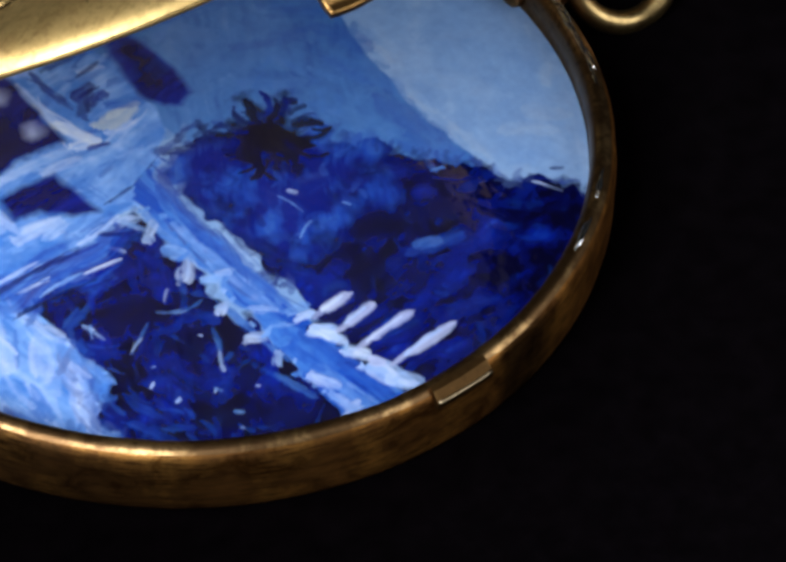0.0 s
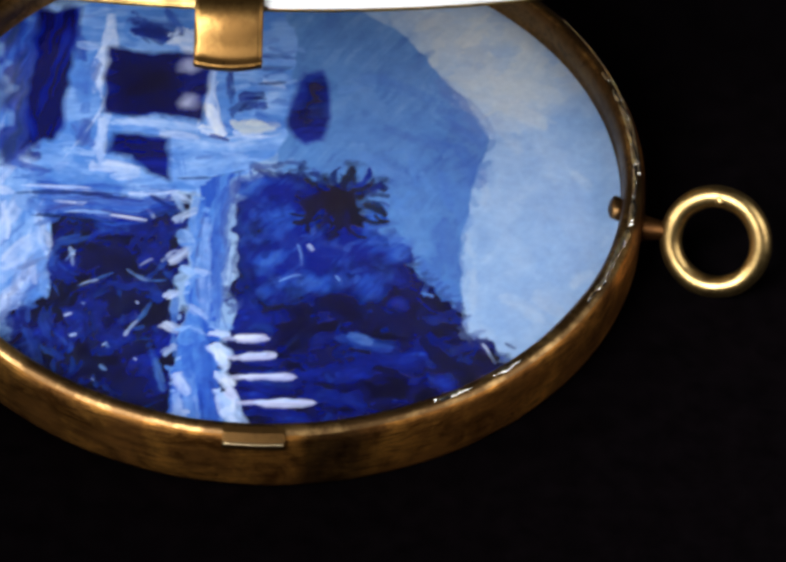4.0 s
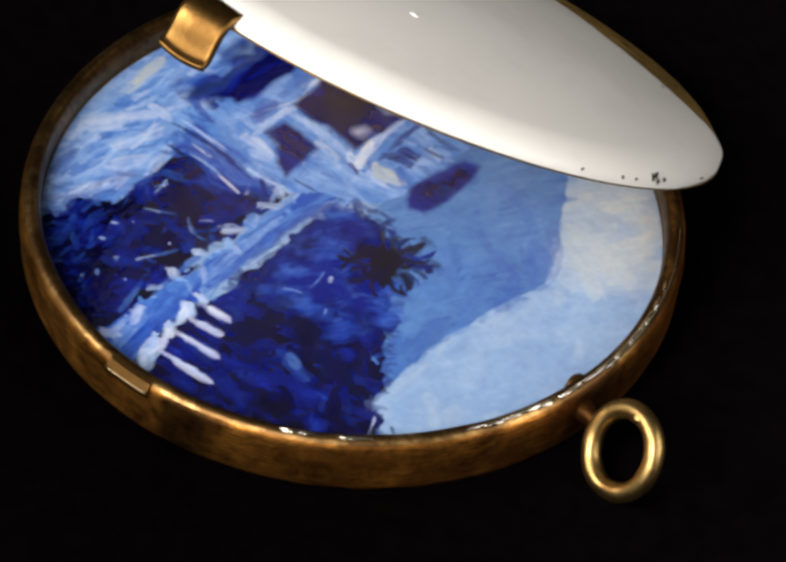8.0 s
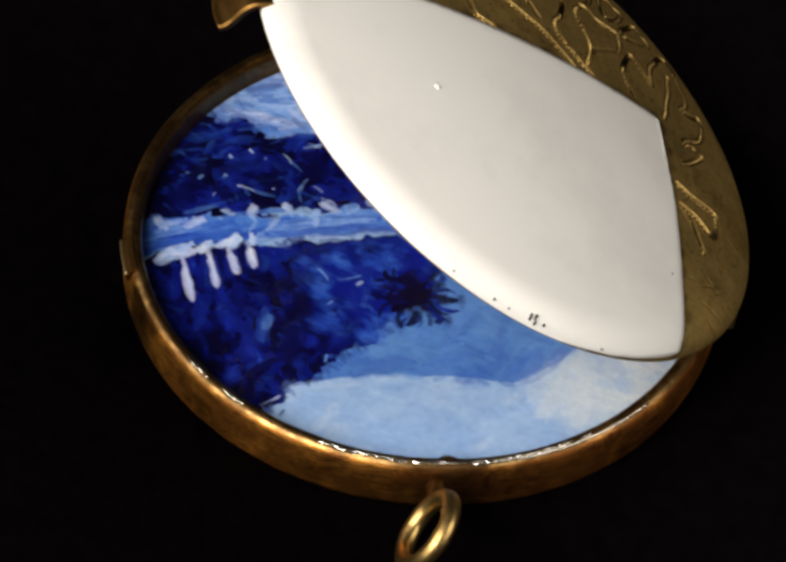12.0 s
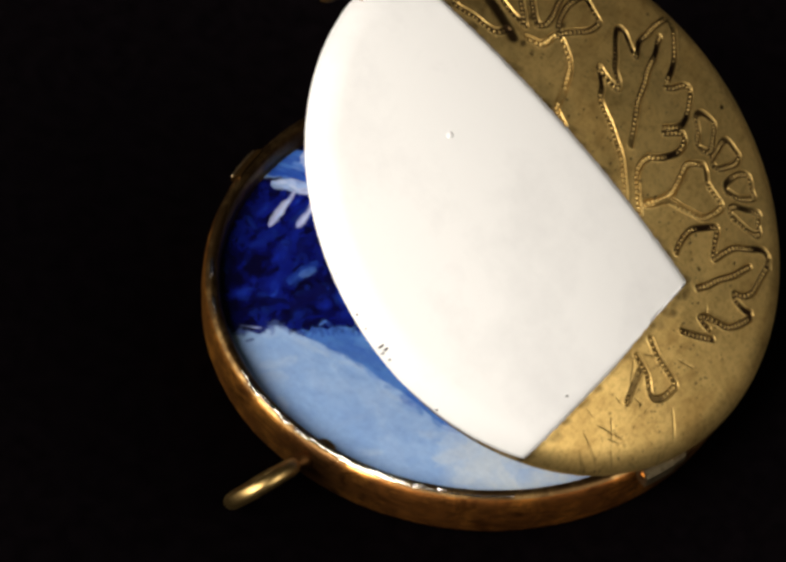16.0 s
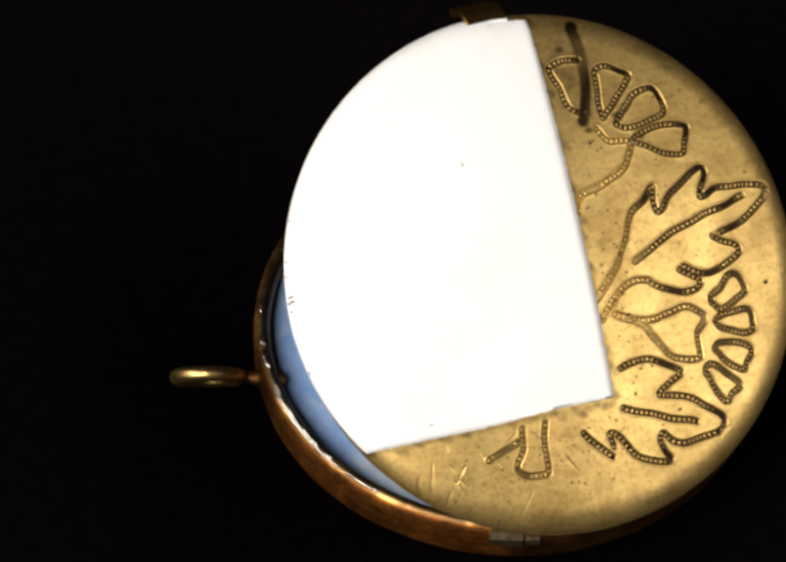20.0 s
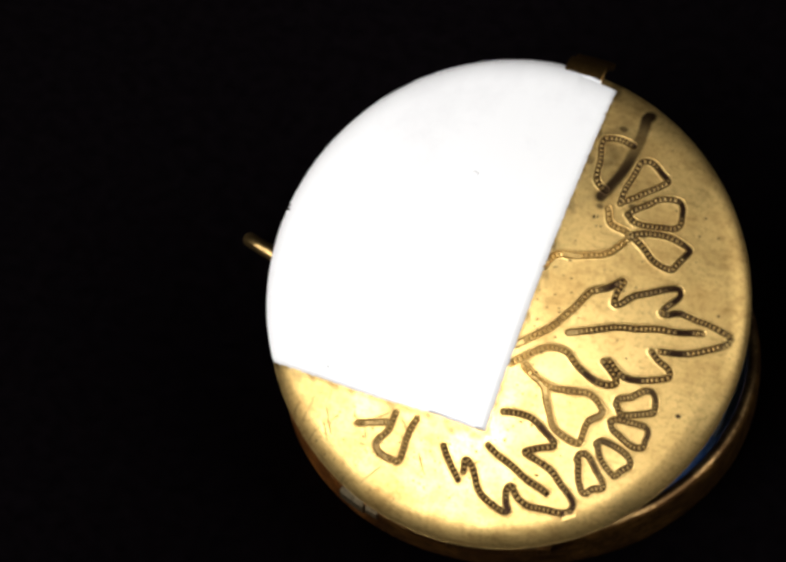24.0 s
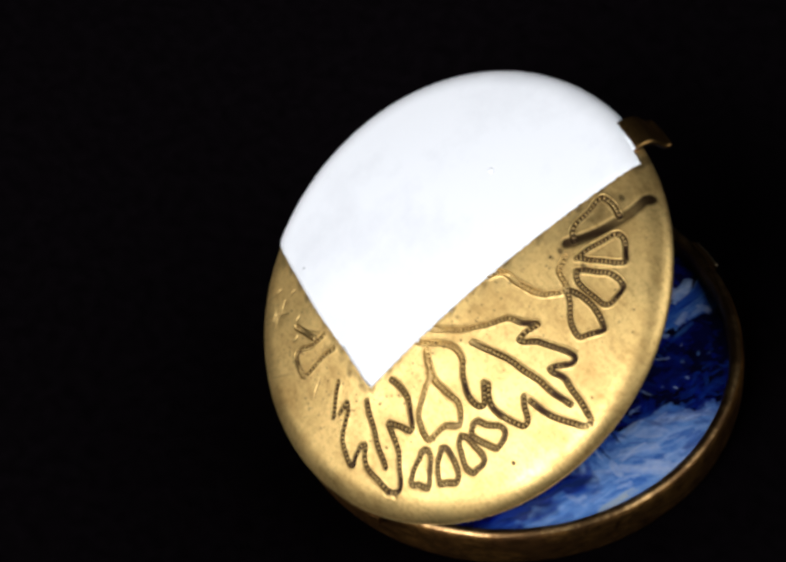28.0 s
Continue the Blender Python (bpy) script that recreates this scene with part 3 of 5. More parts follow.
def build_lid():
    lid = tagged(new("lid"), "domed round lid held open on its hinge")
    lid.parent = locket
    out = Vector(LID_OUT).normalized()
    along = out.cross(Vector((0, 1, 0))).normalized()
    up = out.cross(along)
    m = Matrix.Identity(4)
    m.col[0][:3], m.col[1][:3], m.col[2][:3] = along, up, out
    m.translation = Vector(LID_MIDDLE) * MM
    lid.matrix_local = m
    # outer shell with its engraving
    rings, segs = 290, 1700
    r = np.concatenate([np.linspace(0.02, DOME_R, rings), DOME_R + (LID_R - DOME_R) * np.sin(np.linspace(0.08, 1, 14) * np.pi / 2)])
    a = np.linspace(0, 2 * np.pi, segs, endpoint=False)
    x, y = (r[:, None] * np.cos(a)).ravel(), (r[:, None] * np.sin(a)).ravel()
    rr = np.hypot(x, y)
    depth, dark = engrave(x, y)
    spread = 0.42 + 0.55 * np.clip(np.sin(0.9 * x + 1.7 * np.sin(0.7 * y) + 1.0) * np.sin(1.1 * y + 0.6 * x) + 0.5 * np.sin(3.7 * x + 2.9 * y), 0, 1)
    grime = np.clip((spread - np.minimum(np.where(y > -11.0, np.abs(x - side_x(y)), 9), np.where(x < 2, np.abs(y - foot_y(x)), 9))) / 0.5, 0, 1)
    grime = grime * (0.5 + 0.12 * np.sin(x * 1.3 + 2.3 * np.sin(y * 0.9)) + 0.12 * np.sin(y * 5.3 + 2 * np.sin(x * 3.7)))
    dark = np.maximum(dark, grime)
    z = dome(rr) + depth
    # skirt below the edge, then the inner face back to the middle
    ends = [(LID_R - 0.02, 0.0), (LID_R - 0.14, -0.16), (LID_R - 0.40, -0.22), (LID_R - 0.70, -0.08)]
    inner = [(q, float(dome(q)) - 0.65) for q in np.linspace(LID_R - 1.0, 0.05, 40)]
    low = ends + inner
    lx = np.concatenate([q * np.cos(a) for q, _ in low])
    ly = np.concatenate([q * np.sin(a) for q, _ in low])
    lz = np.concatenate([np.full(segs, h) for _, h in low])
    co = np.stack([np.concatenate([x, lx]), np.concatenate([y, ly]), np.concatenate([z, lz])], 1) * MM
    rows = len(r) + len(low)
    i, j = np.meshgrid(np.arange(rows - 1), np.arange(segs), indexing="ij")
    n = (j + 1) % segs
    quads = np.stack([i * segs + j, (i + 1) * segs + j, (i + 1) * segs + n, i * segs + n], -1).reshape(-1, 4)
    me = bpy.data.meshes.new("shell")
    me.vertices.add(len(co))
    me.vertices.foreach_set("co", co.ravel())
    me.loops.add(quads.size)
    me.loops.foreach_set("vertex_index", quads.ravel().astype(np.int32))
    me.polygons.add(len(quads))
    me.polygons.foreach_set("loop_start", np.arange(0, quads.size, 4, dtype=np.int32))
    me.polygons.foreach_set("use_smooth", np.ones(len(quads), bool))
    me.update(calc_edges=True)
    att = me.attributes.new("patina_shade", "FLOAT", "POINT")
    # the skirt is darkened evenly: grime plus painted shade of the rolled edge
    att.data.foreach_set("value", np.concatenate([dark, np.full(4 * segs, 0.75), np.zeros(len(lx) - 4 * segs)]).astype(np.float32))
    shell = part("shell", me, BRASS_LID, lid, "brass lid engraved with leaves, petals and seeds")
    me.materials.append(BRASS_INNER)
    me.polygons.foreach_set("material_index", (quads[:, 0] >= (len(r) + 3) * segs).astype(np.int32))
    # white coat over two thirds of the lid
    verts, faces, nr, nc = [], [], 150, 90
    rng = random.Random(9)
    for k in range(nr + 1):
        t = k / nr
        yy = -10.5 + (LID_R - 0.03 + 10.5) * (1 - (1 - t) ** 1.6)
        left = -math.sqrt(max(LID_R ** 2 - yy * yy, 0))
        right = min(side_x(yy) + 0.10 * noise.noise((yy * 2.6, 1, 0)) + 0.05 * noise.noise((yy * 9, 2, 0)), -left)
        row = []
        for q in range(nc + 1):
            w = (q / nc) ** 2.2
            xx = left + (right - left) * w
            y2 = max(yy, float(foot_y(xx))) if k == 0 else yy + (float(foot_y(xx)) + 10.5) * (1 - t) ** 6
            y2 += (0.09 * noise.noise((xx * 2.4, 5, 0)) + 0.05 * noise.noise((xx * 8, 6, 0))) * (1 - t) ** 12
            rad = min(math.hypot(xx, y2), LID_R)
            lift = 0.16 * min(1.0, (right - xx) * 5 + 0.25) * min(1.0, (y2 - float(foot_y(xx))) * 5 + 0.25)
            grow = 1 + 0.14 / LID_R * min(1, rad / LID_R) ** 4
            if xx > 0.8:
                # beside the tab the coat stops short of the rim
                rad = min(rad, 20.2 - 0.6 * min(1, (xx - 0.8) / 1.0))
                grow = rad / max(math.hypot(xx, y2), rad)
            row.append((xx * grow, y2 * grow, float(dome(rad)) + lift))
        x0, y0, z0 = row[0]
        wavy = 0.07 * noise.noise((x0 * 0.9, y0 * 0.9, 4.0)) + 0.06 * noise.noise((x0 * 3, y0 * 3, 1.0))
        row = [(x0 * 0.988, y0 * 0.988, -0.05 + wavy), (x0, y0, 0.08 + wavy), (x0 * 1.001, y0 * 1.001, z0 * 0.4)] + row + [(row[-1][0] + 0.02, row[-1][1], row[-1][2] - (0.3 if yy < 19.0 else 0.12))]
        verts += row
    wide = nc + 5
    first = [(vx, vy - 0.02, vz - 0.3) for vx, vy, vz in verts[:wide]]
    verts = first + verts
    for k in range(nr + 1):
        for q in range(wide - 1):
            faces.append((k * wide + q, k * wide + q + 1, (k + 1) * wide + q + 1, (k + 1) * wide + q))
    white = part("white_panel", mesh_of("white_panel", verts, faces), WHITE, lid, "glossy white enamel panel with small chips")
    part("blister", blob("blister", (-5.0, 9.3, float(dome(10.5)) + 0.13), (0.30, 0.26, 0.14), 1.0, 0.1), WHITE, white, "tiny white blister")
    rng = random.Random(12)
    for turn, out_, long in ((171.7, 20.0, 0.26), (172.7, 19.92, 0.22), (173.0, 20.1, 0.16), (174.8, 20.05, 0.11), (167.2, 20.1, 0.08), (164.0, 20.1, 0.10), (155.0, 20.1, 0.07), (188.5, 20.1, 0.06)):
        t = radians(turn)
        rad = min(out_, LID_R)
        chip = part("chip", blob("chip", (0, 0, 0), (0.17, 0.05 + 0.05 * rng.random(), long), turn, 0.6), CHIP, lid, "dark chip in the enamel")
        chip.matrix_local = pose((out_ + 0.12) * math.cos(t) * MM, (out_ + 0.12) * math.sin(t) * MM, (float(dome(rad)) + 0.16) * MM, 0, 40, turn - 180)
    part("chip", blob("chip", (-12.4, -9.2, float(dome(15.4)) + 0.14), (0.12, 0.07, 0.05), 3, 0.6), CHIP, lid)
    # curved lip that snaps over the case
    prof, n = [(19.0, 0.60), (19.75, 0.48), (20.4, 0.18), (20.8, -0.25), (20.99, -0.85), (21.05, -1.45), (21.1, -1.95), (21.25, -2.5), (21.6, -2.95)], 12
    fine, _ = smooth_line([c2 for q in prof for c2 in q], 0.15)
    verts, faces, k = [], [], len(fine)
    dirs = np.gradient(fine, axis=0)
    dirs /= np.linalg.norm(dirs, axis=1)[:, None]
    for side in (0, 1):
        for i in range(n + 1):
            xx = -1.65 + 3.3 * i / n
            curve = -0.10 * (xx / 1.9) ** 2
            for (py, pz), (dy, dz) in zip(fine, dirs):
                off = 0.38 * side
                verts.append((xx + 0.8, py + curve + dz * off * -1, pz + dy * off + 0.3 * (xx / 1.9) ** 2 * min(1, max(0, (-pz - 1.0) / 2.2))))
    half = (n + 1) * k
    for i in range(n):
        for q in range(k - 1):
            b = i * k + q
            faces.append((b, b + 1, b + k + 1, b + k))
            faces.append((half + b, half + b + 1, half + b + k + 1, half + b + k))
    for q in range(k - 1):
        for b in (q, n * k + q):
            faces.append((b, b + 1, half + b + 1, half + b))
    for i in range(n):
        for b in (i * k, i * k + k - 1):
            faces.append((b, b + k, half + b + k, half + b))
    part("tab", mesh_of("tab", verts, faces), BRASS_TAB, lid, "curled polished brass thumb tab")
    # enamel run over the root of the tab
    verts, faces, k = [], [], 9
    for side in (0.34, 0.40):
        for i in range(n * 2 + 1):
            xx = -1.6 + 3.22 * i / (2 * n)
            stop = 1 + 0.14 * noise.noise((xx * 1.1, 3.0, 0.0))
            for q in range(k):
                at = q / (k - 1) * 5.4 * stop
                lo = int(at)
                py, pz = fine[lo] + (fine[lo + 1] - fine[lo]) * (at - lo)
                dy, dz = dirs[lo]
                off = side if 0 < q < k - 1 else 0.34
                verts.append((xx + 0.8, py - dz * off - 0.10 * (xx / 1.9) ** 2, pz + dy * off))
    half = (2 * n + 1) * k
    for i in range(2 * n):
        for q in range(k - 1):
            b = i * k + q
            faces.append((b, b + 1, b + k + 1, b + k))
            faces.append((half + b, half + b + 1, half + b + k + 1, half + b + k))
    for q in range(k - 1):
        for b in (q, 2 * n * k + q):
            faces.append((b, b + 1, half + b + 1, half + b))
    part("enamel_run", mesh_of("enamel_run", verts, faces), WHITE, lid, "ragged white enamel over the tab's root")


# ---- the painted plate; x to the right of the picture, y to its top ----
C_INK, C_NAVY, C_DEEP, C_MID = (0.0016, 0.0012, 0.018), (0.0016, 0.0030, 0.088), (0.003, 0.010, 0.225), (0.018, 0.078, 0.45)
C_SOFT, C_PALE, C_CHALK = (0.074, 0.212, 0.63), (0.21, 0.385, 0.78), (0.46, 0.58, 0.88)
PIGMENTS = {
    "ink": ((0.004, 0.002, 0.012), C_INK, C_NAVY),
    "navy": (C_INK, C_NAVY, C_NAVY, C_DEEP, (0.010, 0.036, 0.28)),
    "deep": (C_NAVY, C_DEEP, C_MID),
    "mid": (C_DEEP, C_MID, C_SOFT),
    "soft": (C_MID, C_SOFT, C_PALE),
    "pale": (C_SOFT, C_PALE, C_CHALK),
    "chalk": (C_PALE, C_CHALK, (0.72, 0.78, 0.90)),
    "leafy": (C_INK, C_NAVY, (0.004, 0.009, 0.13), C_DEEP, (0.012, 0.045, 0.33), C_MID),
    "slate": ((0.031, 0.102, 0.37), (0.078, 0.203, 0.52), (0.155, 0.315, 0.63)),
    "sky": ((0.16, 0.285, 0.57), (0.235, 0.375, 0.64), (0.33, 0.455, 0.68)),
    "cream": ((0.34, 0.44, 0.60), (0.52, 0.57, 0.61), (0.68, 0.68, 0.60)),
    "lilac": ((0.30, 0.34, 0.60), (0.41, 0.45, 0.71), (0.54, 0.58, 0.80)),
}


def oil_paint():
    m, n, l, p = nodes_of("glazed_oil_paint")
    at = n.new("ShaderNodeAttribute")
    at.attribute_name = "pigment"
    fine = noise_node(n, l, 1900, 4, 0.6)
    big = noise_node(n, l, 420, 4, 0.6, distortion=0.8)
    grain = ramp_node(n, l, mix_node(n, l, 0.5, fine, big), ((0.3, (0.88, 0.88, 0.90)), (0.7, (1.10, 1.10, 1.07))))
    l.new(mix_node(n, l, 1.0, at.outputs["Color"], grain, "MULTIPLY"), p.inputs["Base Color"])
    p.inputs["Roughness"].default_value, p.inputs["Specular IOR Level"].default_value = 0.5, 0.04
    p.inputs["Coat Weight"].default_value, p.inputs["Coat Roughness"].default_value = 1.0, 0.09
    p.inputs["Coat IOR"].default_value = 1.85
    l.new(bump_node(n, l, fine, 0.2, 0.00003), p.inputs["Normal"])
    return m


PAINT = oil_paint()


def inside(poly, x, y):
    hit = False
    for (x0, y0), (x1, y1) in zip(poly, poly[1:] + poly[:1]):
        if (y0 > y) != (y1 > y) and x < (x1 - x0) * (y - y0) / (y1 - y0) + x0:
            hit = not hit
    return hit


# the wet picture: colour and thickness of the paint on a fine square weave
WEAVE, HALF = 0.07, 20.2
SIDE = int(2 * HALF / WEAVE) + 1
AXIS = np.linspace(-HALF, HALF, SIDE)
PIC_X, PIC_Y = np.meshgrid(AXIS, AXIS, indexing="ij")


def clouds(seed, cell, octaves=3):
    """Smooth uneven tones from 0 to 1 over the picture."""
    rng = np.random.default_rng(seed)
    total, weight = np.zeros((SIDE, SIDE)), 0.0
    for o in range(octaves):
        size = cell / 2 ** o
        n = int(2 * HALF / size) + 3
        grid = rng.random((n, n))
        f = (AXIS + HALF) / size
        i = f.astype(int)
        u = f - i
        u = u * u * (3 - 2 * u)
        rows = grid[i] * (1 - u)[:, None] + grid[i + 1] * u[:, None]
        total += (rows[:, i] * (1 - u) + rows[:, i + 1] * u) * 0.6 ** o
        weight += 0.6 ** o
    return np.clip((total / weight - 0.5) * 1.9 + 0.5, 0, 1)


WARP_X, WARP_Y, TONE, TONE_FINE = clouds(1, 1.3, 2), clouds(2, 1.3, 2), clouds(3, 2.2, 4), clouds(4, 0.5, 2)
SWAY_X, SWAY_Y = clouds(7, 5.0, 2), clouds(8, 5.0, 2)
RAGGED, PATCHY = clouds(9, 0.42, 3), clouds(10, 1.6, 3)


def brushed(seed, angle, length, width, sway=0.7):
    """The streaks of a loaded brush drawn at that angle, from 0 to 1 over the picture."""
    rng = np.random.default_rng(seed)
    c, s = math.cos(radians(angle)), math.sin(radians(angle))
    px, py = PIC_X + sway * (SWAY_X - 0.5) + 0.25 * (WARP_X - 0.5), PIC_Y + sway * (SWAY_Y - 0.5) + 0.25 * (WARP_Y - 0.5)
    total, weight = np.zeros((SIDE, SIDE)), 0.0
    for o in range(3):
        u = (px * c + py * s) / (length / 1.5 ** o) + 300.0
        v = (py * c - px * s) / (width / 2 ** o) + 300.0
        i, j = np.floor(u).astype(int), np.floor(v).astype(int)
        fu, fv = u - i, v - j
        fu, fv = fu * fu * (3 - 2 * fu), fv * fv * (3 - 2 * fv)
        grid = rng.random((1024, 1024))
        i, j = i % 1023, j % 1023
        total += ((grid[i, j] * (1 - fu) + grid[i + 1, j] * fu) * (1 - fv) + (grid[i, j + 1] * (1 - fu) + grid[i + 1, j + 1] * fu) * fv) * 0.65 ** o
        weight += 0.65 ** o
    return np.clip((total / weight - 0.5) * 1.8 + 0.5, 0, 1)


PICTURE = np.zeros((SIDE, SIDE, 3))
THICK = np.zeros((SIDE, SIDE))
REGION = np.zeros((SIDE, SIDE), int)
REGIONS = [("sky", "pale brushed sky with cream clouds")]


def tone_of(colour, t):
    """The colour of a pigment from its darkest (0) to its lightest mix (1)."""
    stops = np.array(PIGMENTS[colour])
    at = np.linspace(0, 1, len(stops))
    return np.stack([np.interp(t, at, stops[:, k]) for k in range(3)], -1)


SWEEP, CROSS = brushed(21, 62, 3.2, 0.55), brushed(22, 100, 2.4, 0.45)
PICTURE[:] = tone_of("sky", 0.12 + 0.5 * TONE + 0.28 * SWEEP)


class Canvas:
    """Lays brushed patches and single strokes of paint on the picture."""

    def __init__(self, seed):
        self.rng, self.wet = random.Random(seed), 0.2
        self.mask, self.touched = np.zeros((SIDE, SIDE), bool), np.zeros((SIDE, SIDE), bool)

    def window(self, x0, x1, y0, y1):
        i0, i1 = np.clip(((np.array([x0, x1]) + HALF) / WEAVE).astype(int) + (0, 2), 0, SIDE)
        j0, j1 = np.clip(((np.array([y0, y1]) + HALF) / WEAVE).astype(int) + (0, 2), 0, SIDE)
        return slice(i0, i1), slice(j0, j1)

    def lay(self, w, alpha, colour, thick, marks):
        a = alpha[..., None]
        PICTURE[w] = PICTURE[w] * (1 - a) + colour * a
        THICK[w] = THICK[w] * (1 - 0.7 * alpha) + thick * alpha
        self.touched[w] |= alpha > 0.45
        if marks:
            self.mask[w] |= alpha > 0.5

    def area(self, poly, colour, rough=0.25, tone=None, cover=1.0, soft=0.0):
        """A patch with an uneven brushed edge; tone lightens and darkens its colour from place to place."""
        p = np.array(poly)
        w = self.window(p[:, 0].min() - 1, p[:, 0].max() + 1, p[:, 1].min() - 1, p[:, 1].max() + 1)
        x = PIC_X[w] + 2.2 * rough * (WARP_X[w] - 0.5)
        y = PIC_Y[w] + 2.2 * rough * (WARP_Y[w] - 0.5) + 0.5 * min(1.0, 2 * rough) * (RAGGED[w] - 0.5)
        far, hit = np.full(x.shape, 99.0), np.zeros(x.shape, bool)
        for (xa, ya), (xb, yb) in zip(poly, poly[1:] + poly[:1]):
            ex, ey = xb - xa, yb - ya
            t = np.clip(((x - xa) * ex + (y - ya) * ey) / max(ex * ex + ey * ey, 1e-9), 0, 1)
            far = np.minimum(far, np.hypot(x - xa - t * ex, y - ya - t * ey))
            if yb != ya:
                hit ^= ((ya > y) != (yb > y)) & (x < ex * (y - ya) / ey + xa)
        alpha = cover * np.clip(0.5 + np.where(hit, far, -far) / (0.12 + 0.12 * rough + soft), 0, 1)
        mix = 0.65 * TONE[w] + 0.35 * TONE_FINE[w] if tone is None else tone[w]
        self.lay(w, alpha, tone_of(colour, np.clip(mix, 0, 1)), 0.005, cover > 0.9)

    def stroke(self, x, y, angle, length, width, colour, bend=0.15, body=0.010):
        c, s, r = math.cos(radians(angle)), math.sin(radians(angle)), self.rng
        b = r.uniform(-bend, bend) * length
        reach = 0.5 * length + width
        w = self.window(x - reach, x + reach, y - reach, y + reach)
        dx, dy = PIC_X[w] - x, PIC_Y[w] - y
        if not dx.size:
            return
        t = (dx * c + dy * s) / length + 0.5
        fray = RAGGED[w] - 0.5
        half = 0.5 * width * np.interp(t + fray * min(0.5, 0.5 * width / length), (-0.04, 0.0, 0.1, 0.4, 0.8, 0.97, 1.04), (0, 0.7, 0.95, 1.0, 0.95, 0.7, 0))
        off = dy * c - dx * s - b * (1 - (2 * t - 1) ** 2)
        half = half * (0.8 + 0.4 * WARP_X[w]) + np.where(half > 0.01, fray * min((0.12 if body > 0.03 else 0.28) * width, 0.16), 0)
        alpha = np.clip((half - np.abs(off)) / (0.05 + 0.16 * width), 0, 1) * (half > 0.01)
        alpha *= np.clip(0.9 + 0.5 * (PATCHY[w] - 0.35), 0.75, 1)
        hair = np.array([r.random() for _ in range(9)])
        alpha *= 1 - 0.35 * np.interp(off / width, np.linspace(-0.6, 0.6, 9), hair) * np.clip(0.3 + t, 0, 1)
        tone = np.clip(r.gauss(0.5, 0.16) + 0.3 * (TONE_FINE[w] - 0.5), 0, 1)
        under = PICTURE[w][dx.shape[0] // 2, dx.shape[1] // 2]
        self.lay(w, alpha * (1.05 - 0.65 * self.wet), tone_of(colour, tone) * (1 - self.wet) + under * self.wet, body * (0.6 + 0.6 * r.random()), False)

    def fill(self, poly, count, colours, angle, spread, length, width, bend=0.15):
        xs, ys = [p[0] for p in poly], [p[1] for p in poly]
        names = [c for c, w in colours for _ in range(w)]
        made = 0
        while made < count:
            x, y = self.rng.uniform(min(xs), max(xs)), self.rng.uniform(min(ys), max(ys))
            if inside(poly, x, y) and math.hypot(x, y) < 20.0:
                self.stroke(x, y, self.rng.gauss(angle, spread), self.rng.uniform(*length), self.rng.uniform(*width), self.rng.choice(names), bend)
                made += 1

    def touches(self, name, wet=0.25, body=0.014):
        """The single strokes of that name, each drawn with a few stray hairs of the brush."""
        for (kind, colour), rows in STROKES.items():
            if kind != name:
                continue
            thick = 2.2 * body if colour in ("chalk", "cream", "lilac") else body
            for x0, y0, x1, y1, width in rows:
                x, y, ln, ang = (x0 + x1) / 2, (y0 + y1) / 2, math.hypot(x1 - x0, y1 - y0), math.degrees(math.atan2(y1 - y0, x1 - x0))
                self.wet = wet
                self.stroke(x, y, ang, ln + 0.6 * width, width * 1.15, colour, 0.06, thick)
                c, s = math.cos(radians(ang)), math.sin(radians(ang))
                for _ in range(3 if width > 0.3 else 1):
                    off, slip = self.rng.uniform(-0.5, 0.5) * width, self.rng.uniform(-0.3, 0.3) * ln
                    self.wet = wet + 0.15
                    self.stroke(x - s * off + c * slip, y + c * off + s * slip, ang + self.rng.gauss(0, 9), ln * self.rng.uniform(0.45, 0.9) + 0.3 * width, max(0.12, 0.4 * width), colour, 0.12, thick)

    def done(self, name, label, whole=False):
        """What this canvas covered becomes a named part of the picture."""
        REGION[self.touched if whole else self.mask] = len(REGIONS)
        REGIONS.append((name, label))


